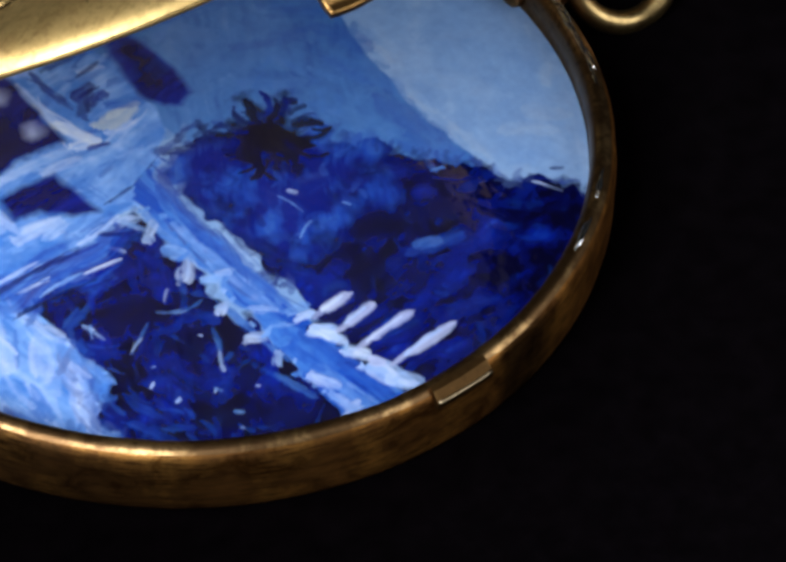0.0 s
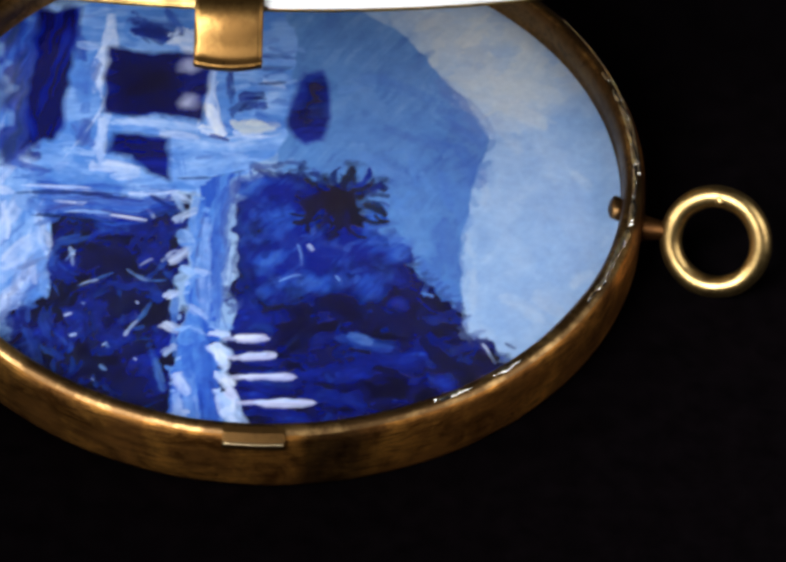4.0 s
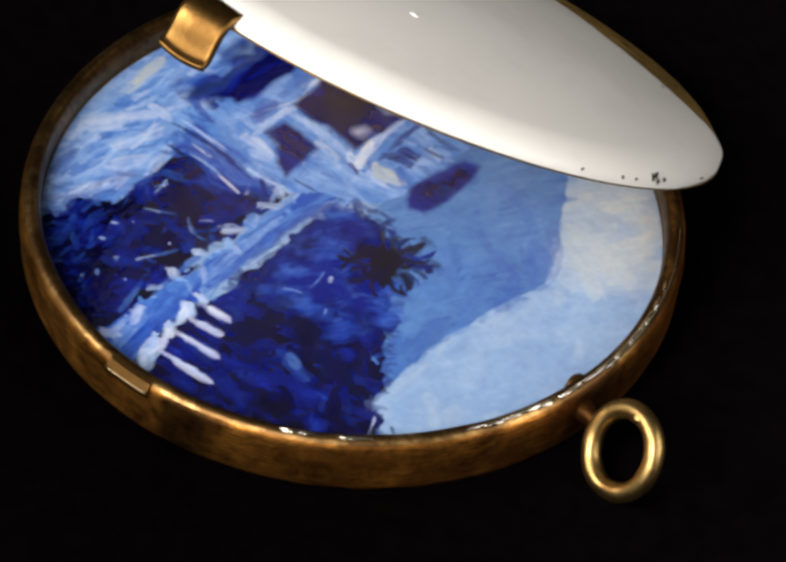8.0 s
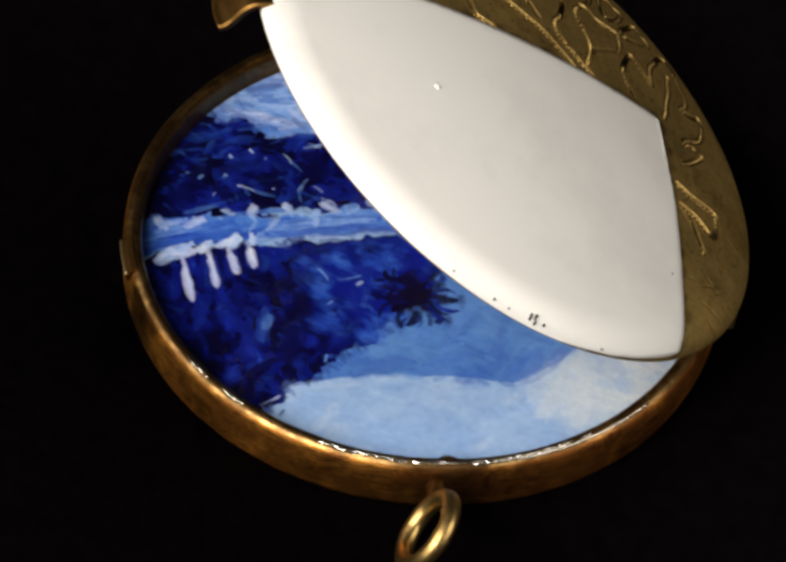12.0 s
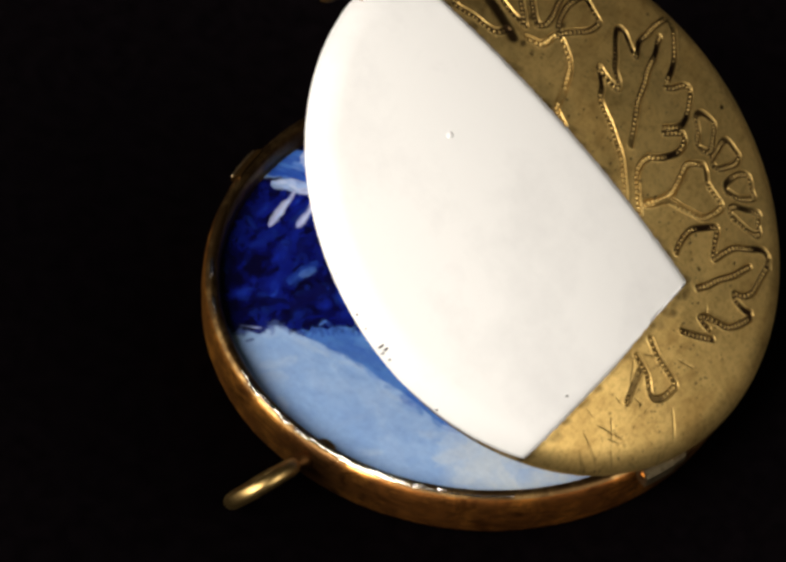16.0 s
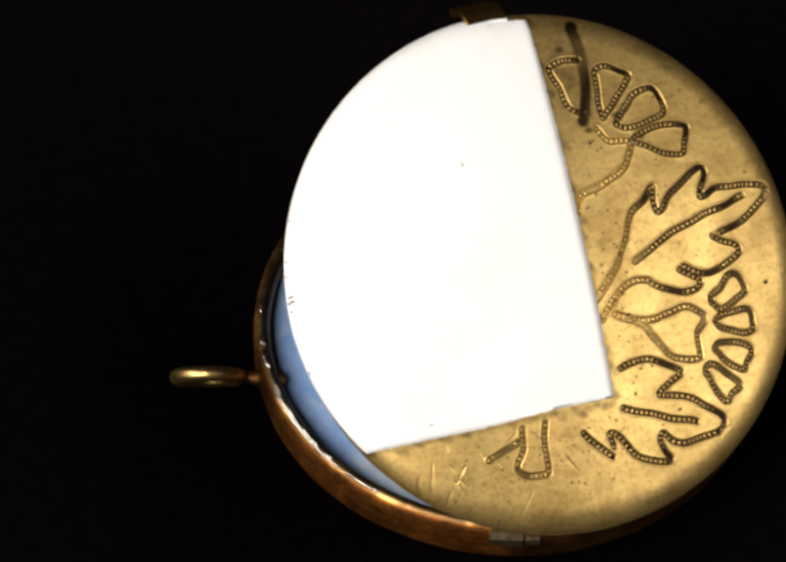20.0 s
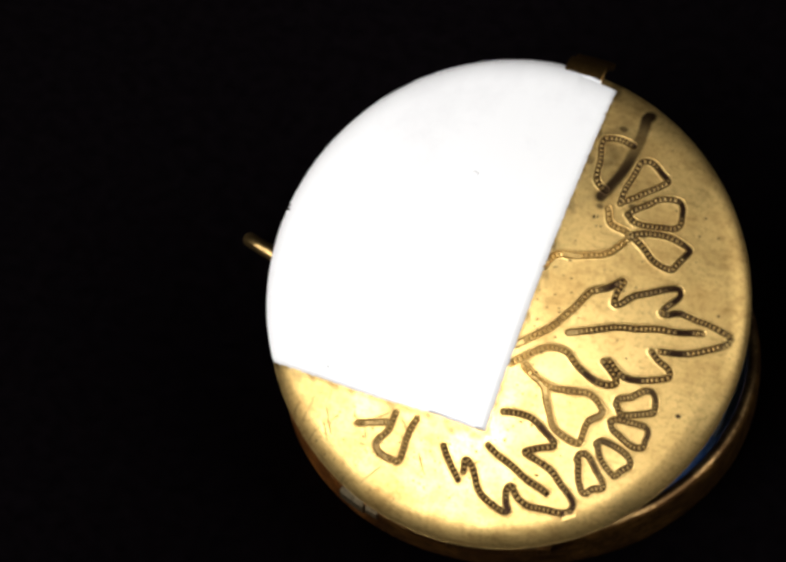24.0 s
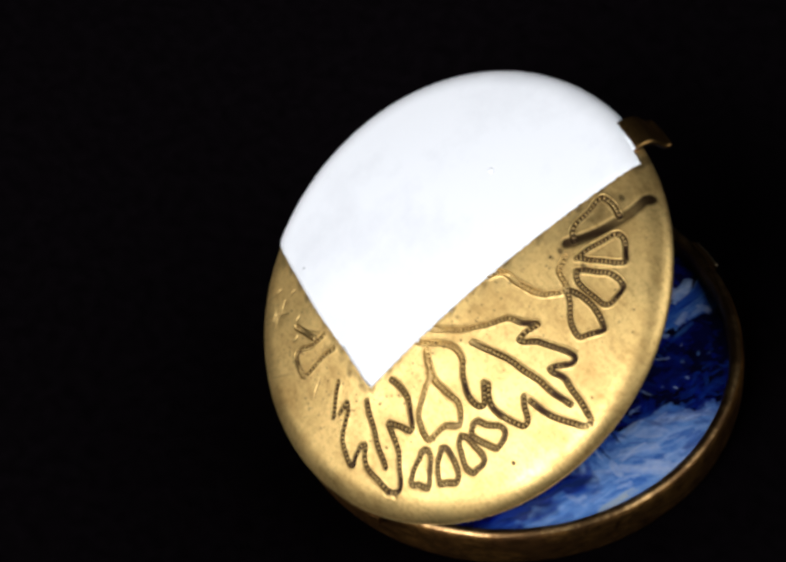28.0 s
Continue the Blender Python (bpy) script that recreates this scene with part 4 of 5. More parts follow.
def lift_picture(plate):
    """Builds the painted surface, one mesh for each part of the picture."""
    # the picture sits a little turned on its plate
    set_x, set_y = 0.378 + 1.002 * PIC_X + 0.052 * PIC_Y, 0.253 - 0.034 * PIC_X + 1.025 * PIC_Y
    r = np.hypot(set_x, set_y)
    k = np.minimum(1.0, 18.95 / np.maximum(r, 1e-6))
    soft = (THICK + np.roll(THICK, 1, 0) + np.roll(THICK, -1, 0) + np.roll(THICK, 1, 1) + np.roll(THICK, -1, 1)) / 5
    co = np.stack([set_x * k, set_y * k, PLATE + 0.03 + soft + 0.010 * TONE_FINE + 0.012 * SWEEP + 0.010 * CROSS], -1).reshape(-1, 3) * MM
    rgba = np.concatenate([PICTURE, np.ones((SIDE, SIDE, 1))], -1).reshape(-1, 4)
    i, j = np.meshgrid(np.arange(SIDE - 1), np.arange(SIDE - 1), indexing="ij")
    quads = np.stack([i * SIDE + j, (i + 1) * SIDE + j, (i + 1) * SIDE + j + 1, i * SIDE + j + 1], -1)
    inner = r[:-1, :-1] < 19.0
    for k, (name, label) in enumerate(REGIONS):
        pick = quads[inner & (REGION[:-1, :-1] == k)]
        if not len(pick):
            continue
        used, back = np.unique(pick.ravel(), return_inverse=True)
        me = bpy.data.meshes.new(name)
        me.vertices.add(len(used))
        me.vertices.foreach_set("co", co[used].ravel())
        me.loops.add(pick.size)
        me.loops.foreach_set("vertex_index", back.ravel().astype(np.int32))
        me.polygons.add(len(pick))
        me.polygons.foreach_set("loop_start", np.arange(0, pick.size, 4, dtype=np.int32))
        me.polygons.foreach_set("use_smooth", np.ones(len(pick), bool))
        me.update(calc_edges=True)
        att = me.attributes.new("pigment", "FLOAT_COLOR", "POINT")
        att.data.foreach_set("color", rgba[used].ravel().astype(np.float32))
        part(name, me, PAINT, plate, label)


MOUNTAIN = [(-1.5, 13.5), (2.0, 14.5), (5.2, 12.4), (6.6, 11.0), (9.4, 6.9), (11.3, 4.2), (10.9, 2.2), (10.6, 0.1), (10.3, -2.2), (10.2, -4.6), (10.6, -7.0), (10.5, -10.0), (5.0, -7.0), (0.0, -1.0)]
HEDGE = [(-1.6, 0.6), (1.0, 1.4), (3.0, -0.4), (6.0, -2.8), (7.0, -4.6), (8.6, -6.6), (10.3, -8.4), (11.6, -10.6), (14.2, -13.2), (12.4, -15.8), (8.0, -18.6), (3.8, -20.0), (0.1, -20.0), (-1.0, -15.0), (-1.6, -9.0), (-1.9, -4.0)]
GARDEN = [(-12.0, -3.4), (-9.0, -3.2), (-4.6, -1.6), (-4.1, -8.5), (-4.2, -12.0), (-3.4, -20.0), (-7.4, -19.6), (-14.5, -15.5), (-13.4, -12.6), (-11.6, -9.4), (-11.2, -6.8)]
WEST = [(-20.4, -3.0), (-19.0, -8.0), (-16.0, -13.2), (-14.2, -15.0), (-12.8, -12.4), (-11.0, -9.0), (-11.8, -3.5), (-12.6, 1.5), (-13.2, 12.0), (-15.0, 14.5), (-19.5, 8.0), (-20.6, 2.5)]
HOUSE = [(-13.0, -1.6), (-12.8, 12.2), (-8.0, 15.4), (-2.5, 15.6), (-0.2, 12.0), (0.1, 8.5), (0.2, 3.6), (-0.4, 2.2), (-1.8, 0.2), (-4.0, -1.2), (-8.0, -1.6)]
PATH = [(-3.9, -0.6), (-2.2, 0.2), (-2.5, -4.5), (-2.35, -9.0), (-2.0, -12.4), (-1.2, -15.0), (-0.3, -20.0), (-3.7, -20.0), (-4.0, -14.8), (-4.1, -11.6), (-3.8, -8.0), (-4.0, -4.0)]
CLOUD = [(6.0, 13.5), (9.5, 8.0), (11.6, 6.0), (14.5, 7.5), (16.5, 10.0), (12.5, 15.0), (8.5, 17.5)]

# single strokes: both ends and the width
STROKES = {}
STROKES["garden dark", "ink"] = ((-10.7, -4.6, -6.2, -4.1, 0.7), (-9.5, -6.9, -7.5, -6.2, 1.3), (-8.5, -7.6, -7.2, -7.1, 0.9), (-7.4, -10.4, -6.3, -9.0, 1.0), (-5.8, -10.8, -4.6, -10.4, 0.9), (-6.4, -13.2, -5.2, -12.5, 1.0), (-9.5, -13.9, -7.4, -14.6, 1.1), (-6.9, -15.9, -4.6, -16.4, 1.2), (-10.4, -14.9, -8.4, -15.9, 0.9), (-5.9, -6.9, -4.9, -8.7, 0.7), (-8.9, -10.4, -8.2, -13.2, 0.6))
STROKES["garden blue", "mid"] = ((-10.9, -5.5, -9.6, -5.1, 0.6), (-11.9, -12.2, -11.0, -14.9, 0.7), (-11.2, -10.4, -10.6, -12.5, 0.6), (-5.4, -12.5, -4.7, -14.6, 0.4), (-10.9, -13.2, -9.7, -13.9, 0.4), (-7.4, -9.0, -7.0, -11.1, 0.3), (-6.1, -8.0, -5.1, -6.2, 0.4), (-3.8, -14.9, -3.3, -12.5, 0.5))
STROKES["garden blue", "deep"] = ((-11.1, -7.6, -10.0, -8.3, 0.7), (-9.7, -9.0, -5.8, -8.1, 0.7), (-10.1, -10.4, -8.6, -11.1, 0.8), (-8.0, -8.3, -5.0, -9.0, 0.5), (-8.0, -12.2, -6.7, -12.5, 0.5), (-9.1, -5.5, -7.2, -5.7, 0.5))
STROKES["garden blue", "soft"] = ((-4.9, -13.5, -4.3, -15.6, 0.5),)
STROKES["garden pale", "slate"] = ((-9.7, -8.8, -7.9, -7.6, 0.16), (-6.1, -8.0, -5.1, -7.9, 0.16))
STROKES["garden pale", "chalk"] = ((-9.5, -8.6, -8.7, -8.2, 0.22), (-6.5, -6.9, -6.0, -6.4, 0.2), (-10.4, -6.0, -10.1, -7.2, 0.22), (-6.7, -2.8, -6.3, -3.4, 0.32), (-11.8, -5.1, -11.5, -6.0, 0.4), (-12.1, -7.6, -11.9, -8.7, 0.35))
STROKES["garden pale", "pale"] = ((-7.2, -7.3, -6.1, -8.0, 0.2), (-6.7, -11.9, -6.2, -10.9, 0.24), (-10.1, -6.2, -10.5, -6.9, 0.14), (-7.7, -14.2, -7.4, -14.5, 0.2), (-4.7, -8.7, -4.5, -9.2, 0.3))
STROKES["garden pale", "soft"] = ((-6.2, -10.9, -5.7, -9.6, 0.26), (-10.9, -8.7, -10.5, -9.5, 0.2), (-7.7, -12.5, -7.5, -12.9, 0.2))
STROKES["path body", "soft"] = ((-4.1, -2.2, -3.3, -7.6, 0.9), (-3.1, -10.4, -2.3, -14.6, 1.0), (-1.5, -15.6, -1.0, -17.6, 0.6))
STROKES["path body", "pale"] = ((-3.4, -3.3, -2.6, -10.4, 0.8), (-3.1, -14.6, -2.6, -17.6, 0.8), (-2.4, -10.8, -1.4, -11.0, 0.7))
STROKES["path body", "mid"] = ((-2.6, -3.7, -2.0, -10.4, 0.6), (-4.4, -9.0, -4.0, -13.2, 0.4), (-2.4, -12.5, -1.6, -17.6, 0.9), (-3.5, -12.2, -3.1, -14.6, 0.6))
STROKES["path body", "deep"] = ((-3.6, -2.9, -3.2, -9.0, 0.25), (-2.4, -15.6, -2.0, -17.6, 0.25), (-1.9, -14.9, -1.3, -17.6, 0.3))
STROKES["path white", "chalk"] = ((-5.0, -3.3, -4.2, -2.6, 0.6), (-5.0, -6.5, -4.3, -5.6, 0.8), (-3.5, -7.1, -3.0, -7.3, 0.55), (-4.8, -9.0, -4.3, -8.7, 0.45), (-4.8, -11.0, -4.1, -11.4, 0.7), (-4.5, -13.1, -4.1, -12.5, 0.5), (-3.6, -9.7, -2.7, -10.4, 0.5), (-3.7, -14.6, -3.1, -15.6, 0.7), (-3.9, -17.6, -3.0, -17.1, 0.6), (-5.5, -1.6, -4.5, -2.0, 0.4))
STROKES["path white", "pale"] = ((-4.7, -4.4, -4.0, -5.5, 0.7), (-4.3, -6.9, -3.7, -7.3, 0.6), (-3.6, -15.9, -3.3, -17.4, 0.6), (-3.6, -11.1, -2.7, -11.5, 0.45), (-5.3, -1.8, -4.8, -2.7, 0.35))
STROKES["fence foot", "chalk"] = ((-2.4, -11.5, -1.4, -11.5, 0.55), (-2.0, -12.5, -1.3, -13.7, 0.75), (-1.9, -12.3, -1.2, -12.9, 0.6), (-1.5, -14.3, -0.9, -15.1, 0.7), (-1.2, -15.6, -0.4, -17.6, 0.85), (-0.8, -16.9, 0.0, -17.7, 0.8))
STROKES["fence foot", "lilac"] = ((-1.0, -15.4, -0.5, -15.9, 0.6),)
STROKES["fence shade", "ink"] = ((-2.0, -12.2, 0.4, -12.2, 0.5), (-1.5, -13.8, 1.6, -13.7, 0.62))
STROKES["fence shade", "navy"] = ((-0.8, -15.2, 2.3, -15.2, 0.5), (0.2, -16.8, 3.0, -16.7, 0.5))
STROKES["hedge blue", "deep"] = ((-1.6, -1.1, -0.2, -2.9, 1.3), (-0.2, -2.6, 1.6, -4.4, 1.4), (-1.5, -4.7, -0.6, -9.0, 0.9), (-1.2, -8.7, 0.2, -10.4, 0.9), (4.3, -6.2, 6.1, -6.5, 0.8), (2.2, -12.5, 4.5, -13.2, 1.0), (5.6, -12.5, 8.4, -12.5, 1.0), (8.4, -10.4, 11.2, -12.2, 0.9), (3.0, -14.9, 6.1, -15.6, 0.9))
STROKES["hedge blue", "mid"] = ((0.8, -3.3, 1.9, -6.2, 1.1), (2.4, -4.7, 4.3, -5.5, 0.9), (0.9, -7.1, 2.2, -8.0, 0.7), (4.5, -11.1, 7.1, -11.7, 0.8), (1.4, -9.0, 3.0, -7.6, 0.5))
STROKES["hedge blue", "soft"] = ((3.0, -4.4, 4.0, -4.8, 0.5), (0.5, -7.6, 1.9, -6.7, 0.4), (5.1, -11.0, 6.1, -11.3, 0.6))
STROKES["hedge dark", "ink"] = ((0.4, -9.0, 2.2, -8.3, 1.1), (2.0, -10.8, 3.0, -10.4, 1.2), (3.0, -8.5, 5.6, -8.7, 1.0), (5.3, -8.7, 7.1, -9.4, 1.1), (6.3, -9.7, 8.7, -10.4, 1.1), (0.9, -12.2, 2.0, -10.8, 0.8), (3.0, -13.2, 4.5, -12.2, 0.9), (8.7, -11.1, 10.2, -13.2, 0.8), (-1.5, -2.9, -0.7, -4.4, 0.6), (-0.7, -6.2, 0.4, -7.6, 0.8), (0.2, -14.6, 2.0, -14.7, 0.7), (-1.4, 1.0, -0.1, 0.2, 0.6))
STROKES["hedge dark", "navy"] = ((7.7, -7.6, 9.7, -9.0, 0.7), (-0.3, 0.0, 1.6, -0.3, 0.7), (4.5, -4.4, 7.2, -5.5, 0.6), (6.6, -5.5, 8.4, -7.1, 0.6))
STROKES["hedge specks", "chalk"] = ((2.2, -4.7, 2.4, -5.0, 0.24), (11.9, -11.0, 12.6, -12.2, 0.22))
STROKES["hedge specks", "pale"] = ((3.8, -6.8, 4.0, -7.1, 0.16), (0.9, -7.4, 1.9, -6.9, 0.12))
STROKES["hedge specks", "soft"] = ((1.6, -4.7, 1.9, -6.2, 0.14), (8.4, -7.6, 9.0, -7.8, 0.2))
STROKES["hedge specks", "slate"] = ((4.5, 0.8, 4.8, 0.2, 0.14),)
STROKES["hedge specks", "ink"] = ((12.3, -11.3, 12.7, -12.5, 0.34),)
STROKES["hedge specks", "navy"] = ((13.1, -10.8, 13.6, -11.1, 0.22), (11.6, -12.2, 12.4, -12.7, 0.4))
STROKES["hill dark", "mid"] = ((8.1, 8.4, 10.9, 4.4, 0.9), (8.6, 6.1, 10.7, 3.8, 1.3), (9.4, 3.4, 10.8, 0.8, 1.2), (8.8, 0.8, 10.3, -2.5, 1.2), (9.3, -2.5, 10.2, -6.2, 1.1), (8.5, -4.7, 10.0, -8.7, 1.0), (9.8, -6.9, 10.4, -9.0, 0.9), (4.2, 8.4, 7.8, 6.9, 0.9), (5.6, 4.6, 8.6, 3.4, 0.7))
STROKES["hill dark", "slate"] = ((7.2, -1.8, 8.7, -4.7, 0.9),)
STROKES["hill light", "slate"] = ((2.3, 8.8, 5.1, 5.7, 1.4), (2.9, 4.6, 6.1, 3.8, 1.2))
STROKES["hill light", "soft"] = ((4.5, 2.3, 6.9, 0.8, 0.8), (7.7, 1.2, 8.5, -0.3, 0.5), (6.9, 2.7, 7.5, 0.4, 0.4), (6.4, -0.7, 7.2, -2.5, 0.6), (7.1, -6.2, 8.4, -7.6, 0.5), (2.9, 7.3, 4.5, 8.4, 0.8))
STROKES["hill light", "pale"] = ((8.8, 0.4, 9.3, 0.0, 0.3), (8.2, -7.3, 8.7, -7.6, 0.3))
STROKES["sky cream", "cream"] = ((9.2, 9.2, 12.7, 8.4, 1.6), (10.5, 7.7, 14.0, 5.7, 1.4), (11.3, 8.8, 14.9, 7.7, 1.5), (11.6, 5.7, 12.9, 3.4, 0.8), (10.8, 1.9, 11.2, -0.7, 0.5), (10.5, -3.3, 11.0, -4.7, 0.5), (11.0, -5.5, 11.2, -8.7, 0.5), (10.9, -9.7, 12.3, -10.4, 0.8), (14.5, -6.9, 15.7, -8.3, 1.0), (12.9, -7.6, 14.7, -9.0, 0.9), (16.0, 1.9, 16.8, 1.2, 0.6), (16.3, -6.2, 17.1, -5.4, 0.7))
STROKES["sky blue", "sky"] = ((12.3, 3.4, 12.7, -2.5, 1.6), (14.0, 4.6, 15.8, 1.9, 1.5), (13.6, -0.3, 16.2, -1.8, 1.7), (12.4, -3.3, 14.0, -5.5, 1.3), (15.1, -2.5, 17.2, -2.9, 1.4), (12.4, -6.2, 12.8, -9.0, 1.0))
STROKES["slope white", "chalk"] = ((-17.2, -6.2, -15.2, -2.7, 1.3), (-14.7, -6.1, -13.7, -2.5, 1.0), (-13.7, -8.3, -12.3, -5.5, 1.1), (-13.5, -10.6, -12.4, -7.5, 0.9), (-15.8, -2.1, -14.1, -2.2, 0.6), (-12.0, -5.8, -12.0, -4.5, 0.35), (-13.7, -12.0, -12.6, -10.2, 0.6))
STROKES["slope white", "cream"] = ((-17.9, -2.3, -18.4, 1.2, 0.9),)
STROKES["slope white", "pale"] = ((-18.3, -4.8, -18.0, -1.8, 0.9), (-13.3, -3.3, -13.8, -1.2, 0.6))
STROKES["slope blue", "mid"] = ((-15.6, -10.3, -16.0, -8.2, 0.8), (-14.2, -6.2, -13.1, -4.4, 0.3), (-13.7, -3.7, -13.7, -2.5, 0.6), (-13.4, -2.8, -11.9, -3.8, 0.7), (-12.1, -11.0, -11.2, -9.4, 0.6), (-10.1, -14.5, -11.4, -12.1, 0.6))
STROKES["slope blue", "soft"] = ((-16.6, -8.8, -16.5, -7.4, 0.5), (-16.5, -4.8, -15.7, -2.6, 0.7), (-12.7, -7.2, -11.8, -5.6, 0.35), (-13.2, -12.8, -11.7, -11.8, 0.8), (-10.8, -14.7, -11.7, -13.1, 0.5))
STROKES["slope blue", "pale"] = ((-12.5, -13.9, -11.1, -13.6, 0.7),)
STROKES["slope blue", "deep"] = ((-10.8, -7.7, -12.3, -4.2, 0.5),)
STROKES["house pale", "chalk"] = ((-10.7, 11.9, -10.1, 1.5, 0.7), (-5.6, 10.6, -3.4, 9.2, 1.2), (-6.5, 11.1, -5.6, 9.2, 0.7), (-4.4, 8.4, -3.9, 3.4, 0.6), (-4.5, 3.6, -3.5, 3.3, 0.7), (-2.7, 3.4, -1.4, 3.3, 0.5), (-3.0, 3.0, -0.3, 3.4, 0.4), (-10.6, 11.9, -10.7, 6.0, 0.75), (-4.3, 5.1, -3.5, 3.4, 0.7), (-6.7, 10.6, -3.9, 10.0, 1.3))
STROKES["house soft", "chalk"] = ((-10.0, 3.8, -9.7, 0.8, 0.6), (-9.8, 0.2, -7.8, 0.0, 0.9), (-8.7, -0.5, -7.7, -0.4, 0.6), (-6.6, 2.9, -4.6, 2.8, 0.6), (-12.0, 9.6, -11.0, 9.4, 0.6))
STROKES["house soft", "navy"] = ((-8.6, 11.2, -7.2, 11.0, 1.5), (-3.9, 11.3, -2.8, 11.1, 1.1), (-2.8, 9.4, 0.0, 9.5, 0.4), (-2.8, 8.7, -0.2, 8.8, 0.4))
STROKES["house soft", "mid"] = ((-11.1, 7.9, -11.2, 5.6, 1.2), (-11.0, 4.8, -11.0, 4.2, 0.6))
STROKES["house soft", "deep"] = ((-10.8, 3.4, -10.9, 1.9, 0.9),)
STROKES["path edge", "deep"] = ((-2.15, -0.4, -2.25, -5.0, 0.55), (-2.25, -4.6, -2.15, -9.4, 0.5))
STROKES["path edge", "mid"] = ((-2.7, -1.0, -2.6, -6.0, 0.4), (-2.6, -6.2, -2.4, -10.4, 0.4))
STROKES["house pale", "pale"] = ((-9.2, 3.6, -4.9, 3.5, 0.7), (-3.4, 6.8, -2.3, 7.2, 0.5), (-1.5, 7.6, -0.4, 7.2, 0.4), (-4.9, 2.3, -1.4, 2.5, 0.9), (-5.3, 0.4, -1.6, 1.1, 1.0), (-11.6, 1.3, -10.1, 1.1, 0.5))
STROKES["house pale", "cream"] = ((-2.5, 4.0, -0.6, 4.2, 1.0),)
STROKES["house mid", "mid"] = ((-12.4, 11.1, -11.7, 8.4, 0.8), (-11.3, 3.2, -10.4, 1.9, 0.8), (-7.4, 12.7, -6.5, 11.1, 0.5))
STROKES["house mid", "soft"] = ((-12.1, 7.6, -10.6, 5.7, 1.2), (-1.4, 4.9, -0.1, 4.2, 0.6), (-5.6, 1.9, -5.2, 0.0, 0.4))
STROKES["house mid", "deep"] = ((-9.3, 11.9, -7.5, 10.4, 1.0), (-8.9, 11.1, -7.4, 10.8, 1.0), (-3.4, 8.8, -3.1, 5.7, 0.4), (-2.0, 5.7, -1.2, 5.5, 0.5))
STROKES["house mid", "navy"] = ((-2.8, 5.1, -2.0, 6.1, 0.8), (-2.5, 6.3, -1.5, 6.5, 0.7), (-1.7, 7.4, -0.4, 7.6, 0.3), (-3.9, 3.1, -3.0, 2.8, 0.35), (-5.3, -0.3, -3.5, -0.1, 0.16), (-3.5, -0.1, -1.5, 0.8, 0.16))
STROKES["terrace", "chalk"] = ((-13.5, -1.6, -10.0, -1.5, 0.28), (-11.6, -2.6, -10.0, -2.6, 0.26), (-8.5, -3.4, -6.7, -3.6, 0.3), (-7.6, -1.7, -5.3, -1.3, 0.35))
STROKES["terrace", "navy"] = ((-13.7, -2.2, -8.7, -2.0, 0.34), (-6.6, -1.8, -5.2, -2.6, 0.4), (-9.7, -1.8, -7.1, -2.2, 0.4))
STROKES["terrace", "mid"] = ((-10.0, -2.8, -6.8, -2.6, 0.5), (-14.1, 0.0, -12.5, -0.4, 0.5))
STROKES["terrace", "pale"] = ((-11.0, -3.4, -8.6, -3.3, 0.24),)
STROKES["terrace", "ink"] = ((-12.3, -3.7, -8.3, -4.0, 0.34),)
STROKES["terrace", "soft"] = ((-12.4, -0.7, -9.3, -0.9, 0.5), (-14.0, -1.1, -11.9, -1.1, 0.3))


def block(x0, y0, x1, y1, skew=0.0):
    return [(x0, y0), (x1, y0 + skew), (x1, y1 + skew), (x0, y1)]


